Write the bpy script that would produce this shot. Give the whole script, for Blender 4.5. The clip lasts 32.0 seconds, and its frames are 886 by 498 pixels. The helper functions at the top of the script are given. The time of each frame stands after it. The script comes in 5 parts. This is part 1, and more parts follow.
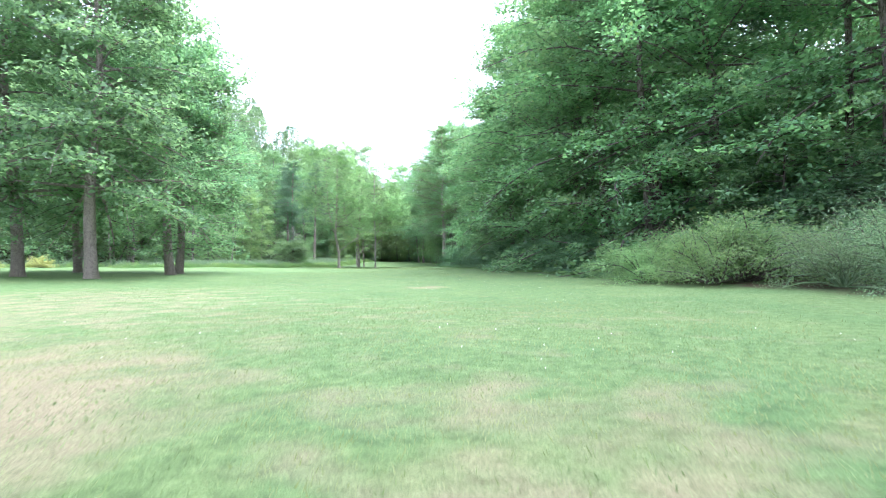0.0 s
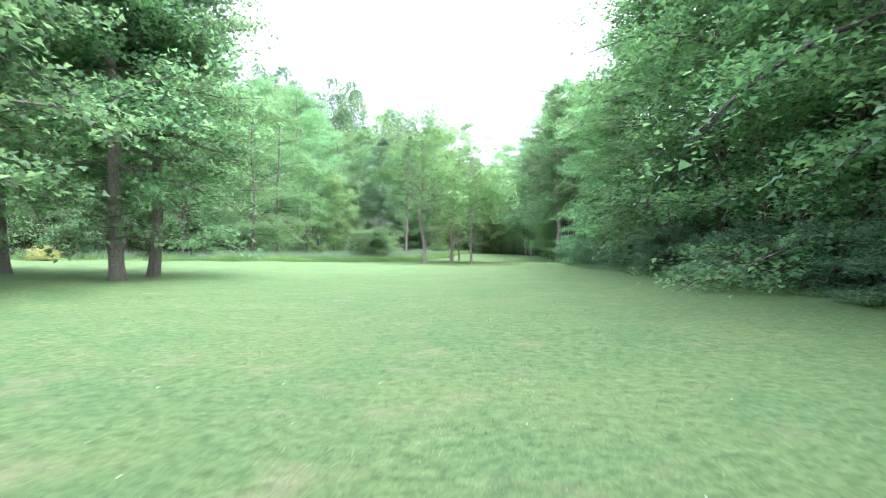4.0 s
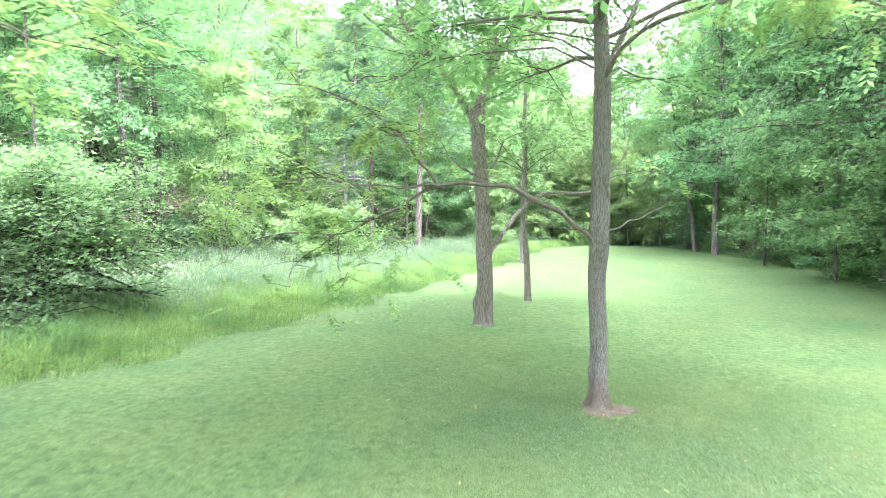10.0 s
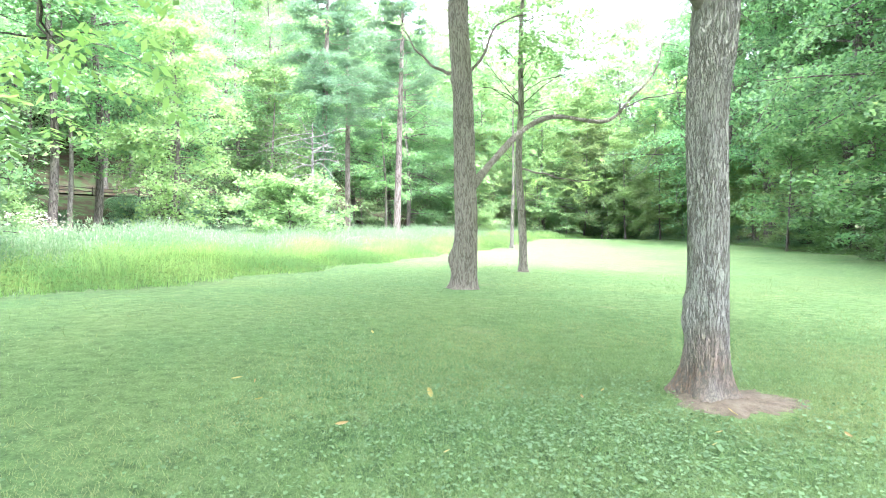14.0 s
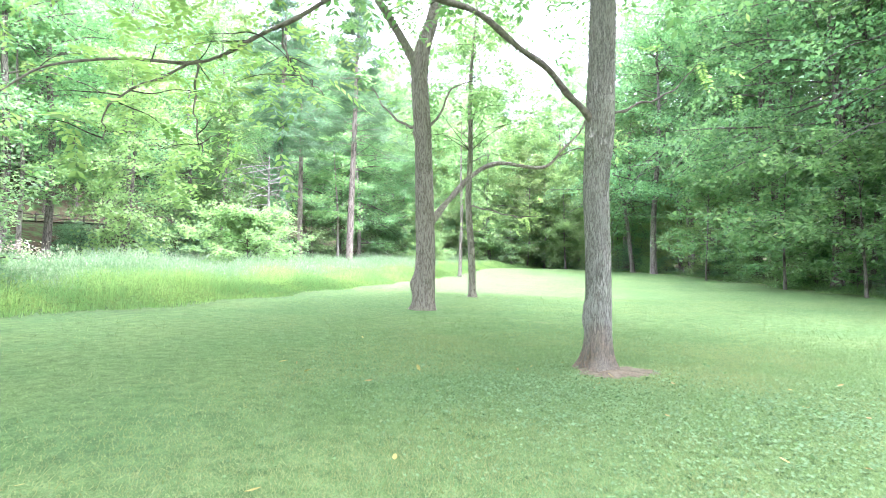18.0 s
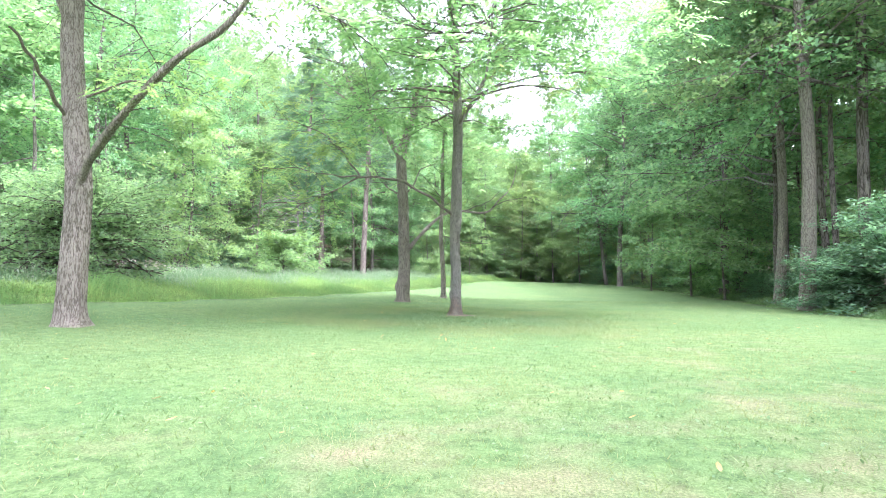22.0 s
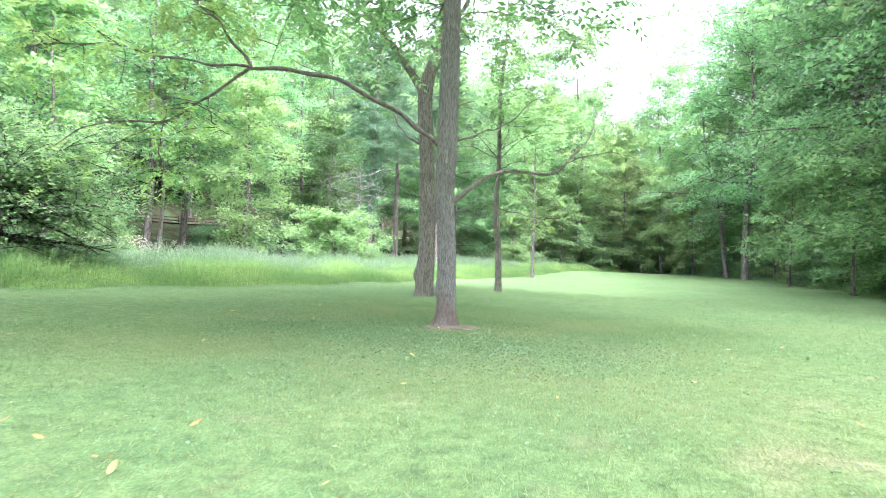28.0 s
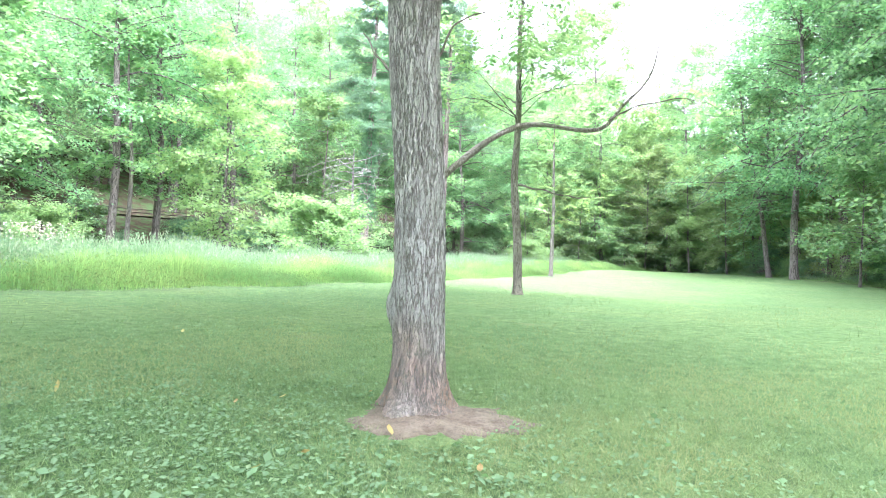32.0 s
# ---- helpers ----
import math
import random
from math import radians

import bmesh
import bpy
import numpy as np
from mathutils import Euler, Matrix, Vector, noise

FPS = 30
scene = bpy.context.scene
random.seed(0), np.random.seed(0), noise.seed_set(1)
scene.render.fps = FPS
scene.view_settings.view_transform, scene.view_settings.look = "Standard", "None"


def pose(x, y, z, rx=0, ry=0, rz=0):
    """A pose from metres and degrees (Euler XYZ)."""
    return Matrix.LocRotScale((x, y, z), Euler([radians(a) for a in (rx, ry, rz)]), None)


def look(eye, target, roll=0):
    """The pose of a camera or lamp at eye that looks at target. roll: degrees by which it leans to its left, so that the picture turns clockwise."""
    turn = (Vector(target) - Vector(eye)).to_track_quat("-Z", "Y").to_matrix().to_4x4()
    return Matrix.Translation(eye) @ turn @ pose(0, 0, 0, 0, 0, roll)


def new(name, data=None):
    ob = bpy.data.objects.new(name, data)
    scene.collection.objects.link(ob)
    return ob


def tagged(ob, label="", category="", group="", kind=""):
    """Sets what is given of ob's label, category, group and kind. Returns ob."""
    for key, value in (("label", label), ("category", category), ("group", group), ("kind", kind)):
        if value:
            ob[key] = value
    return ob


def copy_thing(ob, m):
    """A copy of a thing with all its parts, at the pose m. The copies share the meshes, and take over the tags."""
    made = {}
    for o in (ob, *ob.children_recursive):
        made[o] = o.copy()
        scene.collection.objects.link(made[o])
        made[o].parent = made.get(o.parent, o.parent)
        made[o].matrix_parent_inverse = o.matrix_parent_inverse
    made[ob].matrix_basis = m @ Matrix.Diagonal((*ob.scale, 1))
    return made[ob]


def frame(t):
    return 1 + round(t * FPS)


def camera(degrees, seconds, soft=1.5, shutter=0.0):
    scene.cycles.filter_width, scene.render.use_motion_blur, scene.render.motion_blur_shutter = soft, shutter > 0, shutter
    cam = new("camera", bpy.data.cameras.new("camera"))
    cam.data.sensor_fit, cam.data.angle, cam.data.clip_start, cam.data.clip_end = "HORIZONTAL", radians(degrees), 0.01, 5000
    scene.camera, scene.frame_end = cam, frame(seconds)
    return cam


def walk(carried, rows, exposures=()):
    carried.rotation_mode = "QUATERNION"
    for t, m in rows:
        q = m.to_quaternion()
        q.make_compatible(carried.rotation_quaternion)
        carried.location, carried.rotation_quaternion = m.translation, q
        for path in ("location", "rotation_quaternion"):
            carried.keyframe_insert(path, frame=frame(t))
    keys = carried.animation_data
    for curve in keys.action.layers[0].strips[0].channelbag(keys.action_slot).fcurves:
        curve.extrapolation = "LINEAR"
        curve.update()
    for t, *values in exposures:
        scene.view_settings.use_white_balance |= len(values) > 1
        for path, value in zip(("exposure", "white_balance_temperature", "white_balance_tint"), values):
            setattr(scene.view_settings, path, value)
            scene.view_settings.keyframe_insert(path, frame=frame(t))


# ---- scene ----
cam = camera(75.7, 32.0, soft=0.6, shutter=0.25)
PATH = [
    (0, (0.815, -4.008, 0.895), (0.808, -2.009, 0.938), -1.0),
    (0.5, (0.587, -2.708, 1.513), (0.707, -0.712, 1.556), -0.7),
    (1, (0.383, -1.124, 1.821), (0.557, 0.868, 1.857), -1.0),
    (1.5, (0.718, 1.178, 1.896), (0.61, 3.174, 1.928), -0.9),
    (2, (0.839, 3.492, 1.573), (0.488, 5.46, 1.608), -0.7),
    (2.5, (0.606, 6.333, 1.237), (0.216, 8.294, 1.271), -0.7),
    (4.5, (-0.387, 19.763, 1.428), (-0.765, 21.727, 1.429), -0.3),
    (5, (-0.725, 24.879, 1.356), (-1.106, 26.843, 1.343), -0.2),
    (5.5, (-1.109, 30.509, 1.279), (-1.491, 32.472, 1.251), -0.1),
    (6, (-1.596, 36.713, 1.112), (-1.977, 38.676, 1.071), -0.2),
    (6.5, (-2.25, 43.1, 1.2), (-2.82, 45.017, 1.14), -0.2),
    (7, (-3.089, 49.677, 1.136), (-3.754, 51.561, 1.055), -0.3),
    (7.5, (-4.281, 56.721, 1.04), (-4.966, 58.598, 0.95), -0.4),
    (8, (-6.005, 63.921, 1.319), (-6.688, 65.799, 1.23), -0.2),
    (8.5, (-7.212, 68.969, 1.597), (-7.887, 70.849, 1.508), -0.2),
    (9, (-8.286, 73.363, 2.021), (-8.961, 75.243, 1.93), -0.2),
    (9.5, (-9.307, 76.701, 2.438), (-9.985, 78.58, 2.343), -0.2),
    (10, (-9.802, 79.497, 2.828), (-10.481, 81.377, 2.767), -0.6),
    (10.5, (-10.372, 81.533, 2.915), (-11.05, 83.413, 2.861), -1.0),
    (11, (-10.742, 82.681, 3.187), (-11.421, 84.562, 3.141), -0.8),
    (11.5, (-10.85, 83.167, 3.245), (-11.537, 85.045, 3.231), -0.9),
    (12, (-11.01, 83.434, 3.071), (-11.684, 85.316, 3.03), -1.0),
    (12.5, (-11.054, 83.753, 2.058), (-11.723, 85.637, 2.014), -0.4),
    (13, (-11.016, 84.117, 1.141), (-11.664, 86.008, 1.097), -0.2),
    (13.5, (-10.968, 84.293, 1.033), (-11.611, 86.186, 0.989), -0.4),
    (14, (-11.04, 84.36, 1.13), (-11.678, 86.255, 1.092), -0.1),
    (14.5, (-11.121, 84.302, 1.265), (-11.758, 86.197, 1.233), 0.1),
    (16.5, (-11.053, 83.114, 1.156), (-11.535, 85.055, 1.195), 0.5),
    (17, (-10.932, 82.777, 1.164), (-11.388, 84.724, 1.217), 0.3),
    (17.5, (-10.859, 82.575, 1.143), (-11.314, 84.522, 1.202), 0.3),
    (18, (-10.776, 82.337, 1.105), (-11.233, 84.283, 1.17), 0.2),
    (18.5, (-10.565, 81.45, 1.065), (-11.032, 83.393, 1.131), 0.2),
    (19, (-10.214, 79.963, 1.028), (-10.686, 81.905, 1.1), 0.4),
    (19.5, (-9.796, 78.259, 0.955), (-10.27, 80.201, 1.036), 0.4),
    (20, (-9.422, 76.785, 0.957), (-9.893, 78.726, 1.047), 0.3),
    (20.5, (-8.662, 75.758, 0.939), (-9.138, 77.698, 1.04), 0.2),
    (21, (-7.613, 74.848, 0.905), (-8.095, 76.785, 1.016), 0.3),
    (21.5, (-7.131, 74.237, 0.885), (-7.627, 76.172, 0.999), 0.4),
    (22, (-6.957, 73.826, 0.879), (-7.468, 75.756, 0.997), 0.3),
    (22.5, (-6.828, 73.555, 0.847), (-7.347, 75.484, 0.941), 0.4),
    (23, (-6.834, 73.443, 0.825), (-7.357, 75.371, 0.917), 0.4),
    (23.5, (-6.847, 73.402, 0.826), (-7.331, 75.34, 0.919), 0.4),
    (24, (-6.838, 73.381, 0.831), (-7.223, 75.342, 0.924), 0.2),
    (24.5, (-6.888, 73.66, 0.8), (-7.166, 75.638, 0.898), -0.3),
    (25, (-6.815, 74.601, 0.805), (-7.042, 76.585, 0.909), -0.4),
    (25.5, (-6.706, 75.72, 0.86), (-6.92, 77.705, 0.963), -0.4),
    (26, (-6.649, 76.832, 0.872), (-6.91, 78.813, 0.975), -0.5),
    (26.5, (-6.721, 78.012, 0.85), (-7.362, 79.903, 0.95), 0.2),
    (28.5, (-7.2, 81.994, 0.841), (-8.058, 83.799, 0.914), 1.3),
    (29, (-7.566, 82.978, 0.855), (-8.431, 84.78, 0.927), 1.2),
    (29.5, (-7.964, 83.869, 0.87), (-8.831, 85.67, 0.942), 1.2),
    (30, (-8.42, 84.813, 0.846), (-9.291, 86.613, 0.921), 1.2),
    (30.5, (-8.743, 85.445, 0.828), (-9.615, 87.243, 0.903), 1.3),
    (31, (-8.906, 85.732, 0.801), (-9.781, 87.529, 0.874), 1.3),
    (31.5, (-8.996, 85.919, 0.777), (-9.873, 87.715, 0.85), 1.4),
    (32, (-9.085, 86.073, 0.769), (-9.963, 87.869, 0.84), 1.3),
]
walk(cam, [(t, look(eye, target, roll)) for t, eye, target, roll in PATH],
     exposures=[(0, 2.96, 5400, 20), (2.5, 3.04, 5400, 21), (4.5, 3.0, 5500, 18), (6, 3.15, 5530, 18), (7, 3.38, 5550, 17), (8.5, 3.3, 5600, 18), (10, 4.1, 5680, 20), (12, 4.36, 5640, 18), (14, 4.46, 5640, 19), (17, 4.4, 5600, 20), (19, 4.05, 5600, 23), (20, 3.81, 5630, 24), (22, 3.72, 5630, 25), (26, 3.68, 5600, 25), (26.5, 3.72, 5560, 24), (28.5, 3.86, 5600, 22), (30, 4.12, 5540, 22), (32, 4.27, 5540, 22)])

# ---- light: hazy bright sky, soft sun high on the right ----
world = bpy.data.worlds.new("sky")
scene.world = world
world.use_nodes = True
wn, wl = world.node_tree.nodes, world.node_tree.links
wn.clear()
SUN_EL, SUN_AZ = radians(70), radians(95)          # azimuth from +y towards +x
sky = wn.new("ShaderNodeTexSky")
sky.sky_type, sky.sun_disc = "NISHITA", False
sky.sun_elevation, sky.sun_rotation = SUN_EL, SUN_AZ
sky.air_density, sky.dust_density, sky.ozone_density = 1.0, 3.0, 1.0
veil = wn.new("ShaderNodeHueSaturation")
veil.inputs["Saturation"].default_value, veil.inputs["Value"].default_value = 0.18, 1.0
back = wn.new("ShaderNodeBackground")
back.inputs["Strength"].default_value = 0.15
wout = wn.new("ShaderNodeOutputWorld")
wl.new(sky.outputs[0], veil.inputs["Color"])
wl.new(veil.outputs[0], back.inputs[0])
wl.new(back.outputs[0], wout.inputs[0])
sun = new("sun", bpy.data.lights.new("sun", "SUN"))
sun.data.energy, sun.data.angle, sun.data.color = 0.5, radians(60), (1.0, 0.97, 0.92)
sun_dir = Vector((math.sin(SUN_AZ) * math.cos(SUN_EL), math.cos(SUN_AZ) * math.cos(SUN_EL), math.sin(SUN_EL)))
sun.matrix_world = look(sun_dir * 100, (0, 0, 0))

rng = np.random.default_rng(7)


# ---- materials ----
def material(name):
    m = bpy.data.materials.new(name)
    m.use_nodes = True
    return m, m.node_tree.nodes, m.node_tree.links, m.node_tree.nodes["Principled BSDF"]


def ramp(nodes, stops):
    r = nodes.new("ShaderNodeValToRGB")
    while len(r.color_ramp.elements) < len(stops):
        r.color_ramp.elements.new(0.5)
    for e, (p, c) in zip(r.color_ramp.elements, stops):
        e.position, e.color = p, (*c, 1)
    return r


def noise_node(nodes, links, scale, detail=4, rough=0.55, stretch=None, coord="Object"):
    tc = nodes.new("ShaderNodeTexCoord")
    n = nodes.new("ShaderNodeTexNoise")
    n.inputs["Scale"].default_value, n.inputs["Detail"].default_value, n.inputs["Roughness"].default_value = scale, detail, rough
    if stretch:
        mp = nodes.new("ShaderNodeMapping")
        mp.inputs["Scale"].default_value = stretch
        links.new(tc.outputs[coord], mp.inputs[0])
        links.new(mp.outputs[0], n.inputs["Vector"])
    else:
        links.new(tc.outputs[coord], n.inputs["Vector"])
    return n


def ramp_of(n, l, node, stops):
    r = ramp(n, stops)
    l.new(node.outputs[0], r.inputs[0])
    return r.outputs[0]


def mix_rgb(nodes, links, fac, a, b, blend="MIX"):
    m = nodes.new("ShaderNodeMix")
    m.data_type, m.blend_type = "RGBA", blend
    for sock, v in ((m.inputs[0], fac), (m.inputs[6], a), (m.inputs[7], b)):
        if isinstance(v, (int, float)):
            sock.default_value = v
        elif isinstance(v, tuple):
            sock.default_value = (*v, 1)
        else:
            links.new(v, sock)
    return m.outputs[2]


def leaf_material(name, dark, light, odd, through_light=0.4, rough=0.5, drift=None, drift_scale=0.11, drift_part=0.6):
    """Leaves: each leaf and each plant a little different; light shines through."""
    m, n, l, p = material(name)
    geo, info = n.new("ShaderNodeNewGeometry"), n.new("ShaderNodeObjectInfo")
    r = ramp(n, [(0.0, dark), (0.75, light), (0.97, light), (1.0, odd)])
    l.new(geo.outputs["Random Per Island"], r.inputs[0])
    hue = n.new("ShaderNodeHueSaturation")
    hue.inputs["Saturation"].default_value = 0.81
    mr = n.new("ShaderNodeMapRange")
    mr.inputs["To Min"].default_value, mr.inputs["To Max"].default_value = 0.485, 0.515
    l.new(info.outputs["Random"], mr.inputs[0])
    l.new(mr.outputs[0], hue.inputs["Hue"])
    mv = n.new("ShaderNodeMapRange")
    mv.inputs["To Min"].default_value, mv.inputs["To Max"].default_value = 0.9, 1.35
    l.new(info.outputs["Random"], mv.inputs[0])
    l.new(mv.outputs[0], hue.inputs["Value"])
    if drift:
        nz = noise_node(n, l, drift_scale, 4)
        both = mix_rgb(n, l, ramp_of(n, l, nz, [(0.42, (0, 0, 0)), (0.58, (1, 1, 1))]), r.outputs[0], drift)
        l.new(mix_rgb(n, l, drift_part, r.outputs[0], both), hue.inputs["Color"])
    else:
        l.new(r.outputs[0], hue.inputs["Color"])
    l.new(hue.outputs[0], p.inputs["Base Color"])
    p.inputs["Roughness"].default_value = rough
    p.inputs["Specular IOR Level"].default_value = 0.2
    tr = n.new("ShaderNodeBsdfTranslucent")
    warm = mix_rgb(n, l, 1.0, hue.outputs[0], (1.55, 1.62, 1.05), "MULTIPLY")
    l.new(warm, tr.inputs[0])
    mx = n.new("ShaderNodeMixShader")
    mx.inputs[0].default_value = through_light
    l.new(p.outputs[0], mx.inputs[1])
    l.new(tr.outputs[0], mx.inputs[2])
    l.new(mx.outputs[0], n["Material Output"].inputs[0])
    return m


M_MAPLE = leaf_material("maple_leaf", (0.072, 0.174, 0.074), (0.142, 0.284, 0.112), (0.22, 0.28, 0.10), 0.5)
M_LIGHT = leaf_material("light_leaf", (0.080, 0.160, 0.062), (0.134, 0.230, 0.090), (0.22, 0.25, 0.09), 0.58)
# yellower than walnut_crown_leaf: light shining through the near sprays is put into the colour
M_WALNUT_BACKLIT = leaf_material("walnut_leaf_backlit", (0.118, 0.190, 0.058), (0.196, 0.280, 0.086), (0.28, 0.31, 0.08), 0.75)
M_CROWN = leaf_material("walnut_crown_leaf", (0.086, 0.170, 0.072), (0.142, 0.246, 0.104), (0.22, 0.27, 0.09), 0.72)
M_LAWN_WALNUT = leaf_material("lawn_walnut_leaf", (0.080, 0.164, 0.080), (0.134, 0.246, 0.116), (0.20, 0.27, 0.10), 0.6)
M_DISTANT = leaf_material("distant_leaf", (0.062, 0.130, 0.066), (0.105, 0.200, 0.095), (0.19, 0.21, 0.08), 0.45, 0.5, (0.155, 0.240, 0.095))
M_SHRUB = leaf_material("shrub_leaf", (0.070, 0.152, 0.090), (0.122, 0.230, 0.134), (0.17, 0.25, 0.12), 0.55, 0.85)
M_DOME = leaf_material("dome_shrub_leaf", (0.102, 0.206, 0.096), (0.166, 0.290, 0.126), (0.16, 0.22, 0.10), 0.55)
M_BRIGHT_SHRUB = leaf_material("bright_shrub_leaf", (0.095, 0.185, 0.064), (0.155, 0.270, 0.096), (0.23, 0.28, 0.09), 0.55)
M_THICKET = leaf_material("thicket_leaf", (0.096, 0.165, 0.076), (0.150, 0.228, 0.104), (0.28, 0.30, 0.20), 0.35, 0.8)
M_LIME = leaf_material("lime_leaf", (0.115, 0.195, 0.062), (0.175, 0.260, 0.085), (0.26, 0.28, 0.09), 0.5)
M_GOLD = leaf_material("golden_shrub_leaf", (0.21, 0.23, 0.05), (0.33, 0.33, 0.075), (0.40, 0.36, 0.10), 0.35)
M_PINE = leaf_material("pine_needle", (0.066, 0.138, 0.076), (0.108, 0.200, 0.104), (0.14, 0.19, 0.09), 0.35)
M_GRASS = leaf_material("grass_blade", (0.064, 0.106, 0.034), (0.128, 0.184, 0.066), (0.21, 0.20, 0.095), 0.45, 0.75, (0.165, 0.180, 0.068), 0.5, 0.8)
M_WEED = leaf_material("weed_leaf", (0.072, 0.136, 0.054), (0.116, 0.200, 0.082), (0.17, 0.23, 0.10), 0.35, 0.85)
M_MEADOW = leaf_material("meadow_grass", (0.078, 0.138, 0.066), (0.148, 0.216, 0.114), (0.26, 0.28, 0.20), 0.45, 0.6, (0.082, 0.152, 0.080), 0.5, 0.7)
M_VERGE = leaf_material("verge_grass", (0.090, 0.168, 0.042), (0.188, 0.276, 0.076), (0.26, 0.33, 0.10), 0.55, 0.6, (0.080, 0.170, 0.052), 0.42, 0.75)
M_SEED = leaf_material("seed_head", (0.125, 0.170, 0.098), (0.200, 0.240, 0.150), (0.30, 0.27, 0.24), 0.3)
M_BLOSSOM = leaf_material("meadow_blossom", (0.26, 0.20, 0.18), (0.36, 0.29, 0.26), (0.42, 0.36, 0.32), 0.3)
M_PETAL = leaf_material("clover_flower", (0.62, 0.62, 0.55), (0.78, 0.76, 0.70), (0.7, 0.6, 0.55), 0.3)
M_FALLEN = leaf_material("fallen_leaf", (0.20, 0.125, 0.022), (0.28, 0.20, 0.035), (0.15, 0.075, 0.025), 0.25)


def bark_material(name, dark, mid, pale, plate=54.0, lichen=None, foot=None):
    """Bark in long ridges that split and join, with dark furrows between them."""
    m, n, l, p = material(name)
    big = noise_node(n, l, 1.6, 3)
    grain = noise_node(n, l, 60, 5, 0.65, (1, 1, 0.3))
    tc = n.new("ShaderNodeTexCoord")
    ridge = None
    for scale, stretch, width, low in ((plate * 0.5, 0.17, 0.062, 0.0), (plate * 1.2, 0.24, 0.06, 0.5)):
        # furrows run where a stretched noise crosses its middle
        nz = noise_node(n, l, scale, 3, 0.62, (1, 1, stretch))
        off = n.new("ShaderNodeMath")
        off.operation = "SUBTRACT"
        off.inputs[1].default_value = 0.5
        l.new(nz.outputs[0], off.inputs[0])
        gap = n.new("ShaderNodeMath")
        gap.operation = "ABSOLUTE"
        l.new(off.outputs[0], gap.inputs[0])
        mr = n.new("ShaderNodeMapRange")
        mr.interpolation_type = "SMOOTHSTEP"
        mr.inputs["From Max"].default_value, mr.inputs["To Min"].default_value = width, low
        l.new(gap.outputs[0], mr.inputs[0])
        if ridge is None:
            ridge = mr
        else:
            both = n.new("ShaderNodeMath")
            both.operation = "MULTIPLY"
            l.new(ridge.outputs[0], both.inputs[0])
            l.new(mr.outputs[0], both.inputs[1])
            ridge = both
    tone = ramp_of(n, l, grain, [(0.3, mid), (0.7, pale)])
    col = mix_rgb(n, l, 0.3, tone, ramp_of(n, l, big, [(0.3, mid), (0.7, pale)]))
    if lichen:
        low, top, tint = lichen
        sep = n.new("ShaderNodeSeparateXYZ")
        l.new(tc.outputs["Object"], sep.inputs[0])
        add = n.new("ShaderNodeMath")
        add.operation = "MULTIPLY_ADD"
        add.inputs[1].default_value = 1.6
        l.new(big.outputs[0], add.inputs[0])
        l.new(sep.outputs["Z"], add.inputs[2])
        mr = n.new("ShaderNodeMapRange")
        mr.inputs["From Min"].default_value, mr.inputs["From Max"].default_value = top + 1.1, low + 0.7
        mr.inputs["To Max"].default_value = 0.85
        l.new(add.outputs[0], mr.inputs[0])
        col = mix_rgb(n, l, mr.outputs[0], col, ramp_of(n, l, grain, [(0.3, tuple(c * 0.9 for c in tint)), (0.7, tuple(c * 1.08 for c in tint))]))
    if foot:
        rub = n.new("ShaderNodeMapRange")
        rub.inputs["From Min"].default_value, rub.inputs["From Max"].default_value = 1.34, 0.84
        l.new(add.outputs[0], rub.inputs[0])
        col = mix_rgb(n, l, rub.outputs[0], col, ramp_of(n, l, grain, [(0.3, tuple(c * 0.7 for c in foot)), (0.7, tuple(c * 1.4 for c in foot))]))
    col = mix_rgb(n, l, ridge.outputs[0], dark, col)
    l.new(col, p.inputs["Base Color"])
    p.inputs["Roughness"].default_value = 0.92
    p.inputs["Specular IOR Level"].default_value = 0.15
    bp = n.new("ShaderNodeBump")
    bp.inputs["Strength"].default_value, bp.inputs["Distance"].default_value = 1.0, 0.025
    l.new(ridge.outputs[0], bp.inputs["Height"])
    b2 = n.new("ShaderNodeBump")
    b2.inputs["Strength"].default_value, b2.inputs["Distance"].default_value = 0.8, 0.01
    l.new(grain.outputs[0], b2.inputs["Height"])
    l.new(bp.outputs[0], b2.inputs["Normal"])
    l.new(b2.outputs[0], p.inputs["Normal"])
    return m


M_BARK = bark_material("furrowed_bark", (0.140, 0.116, 0.092), (0.290, 0.250, 0.202), (0.385, 0.338, 0.280), 44.0)
M_BARK_LICHEN = bark_material("lichened_bark", (0.175, 0.157, 0.132), (0.300, 0.270, 0.226), (0.372, 0.342, 0.294), 74.0, (0.4, 2.1, (0.366, 0.356, 0.312)), (0.24, 0.165, 0.118))
M_BARK_FOREST = bark_material("forest_bark", (0.07, 0.058, 0.048), (0.16, 0.135, 0.115), (0.28, 0.24, 0.21), 16.0)
M_BARK_PALE = bark_material("pale_bark", (0.13, 0.11, 0.095), (0.24, 0.205, 0.175), (0.36, 0.32, 0.28), 18.0)
M_BARK_PINE = bark_material("pine_bark", (0.11, 0.085, 0.072), (0.235, 0.185, 0.158), (0.36, 0.30, 0.26), 12.0)
M_DEADWOOD = bark_material("dead_wood", (0.12, 0.11, 0.095), (0.23, 0.215, 0.19), (0.34, 0.32, 0.285), 14.0)
M_TWIG = bark_material("twig", (0.05, 0.042, 0.034), (0.10, 0.083, 0.068), (0.17, 0.145, 0.12), 40.0)


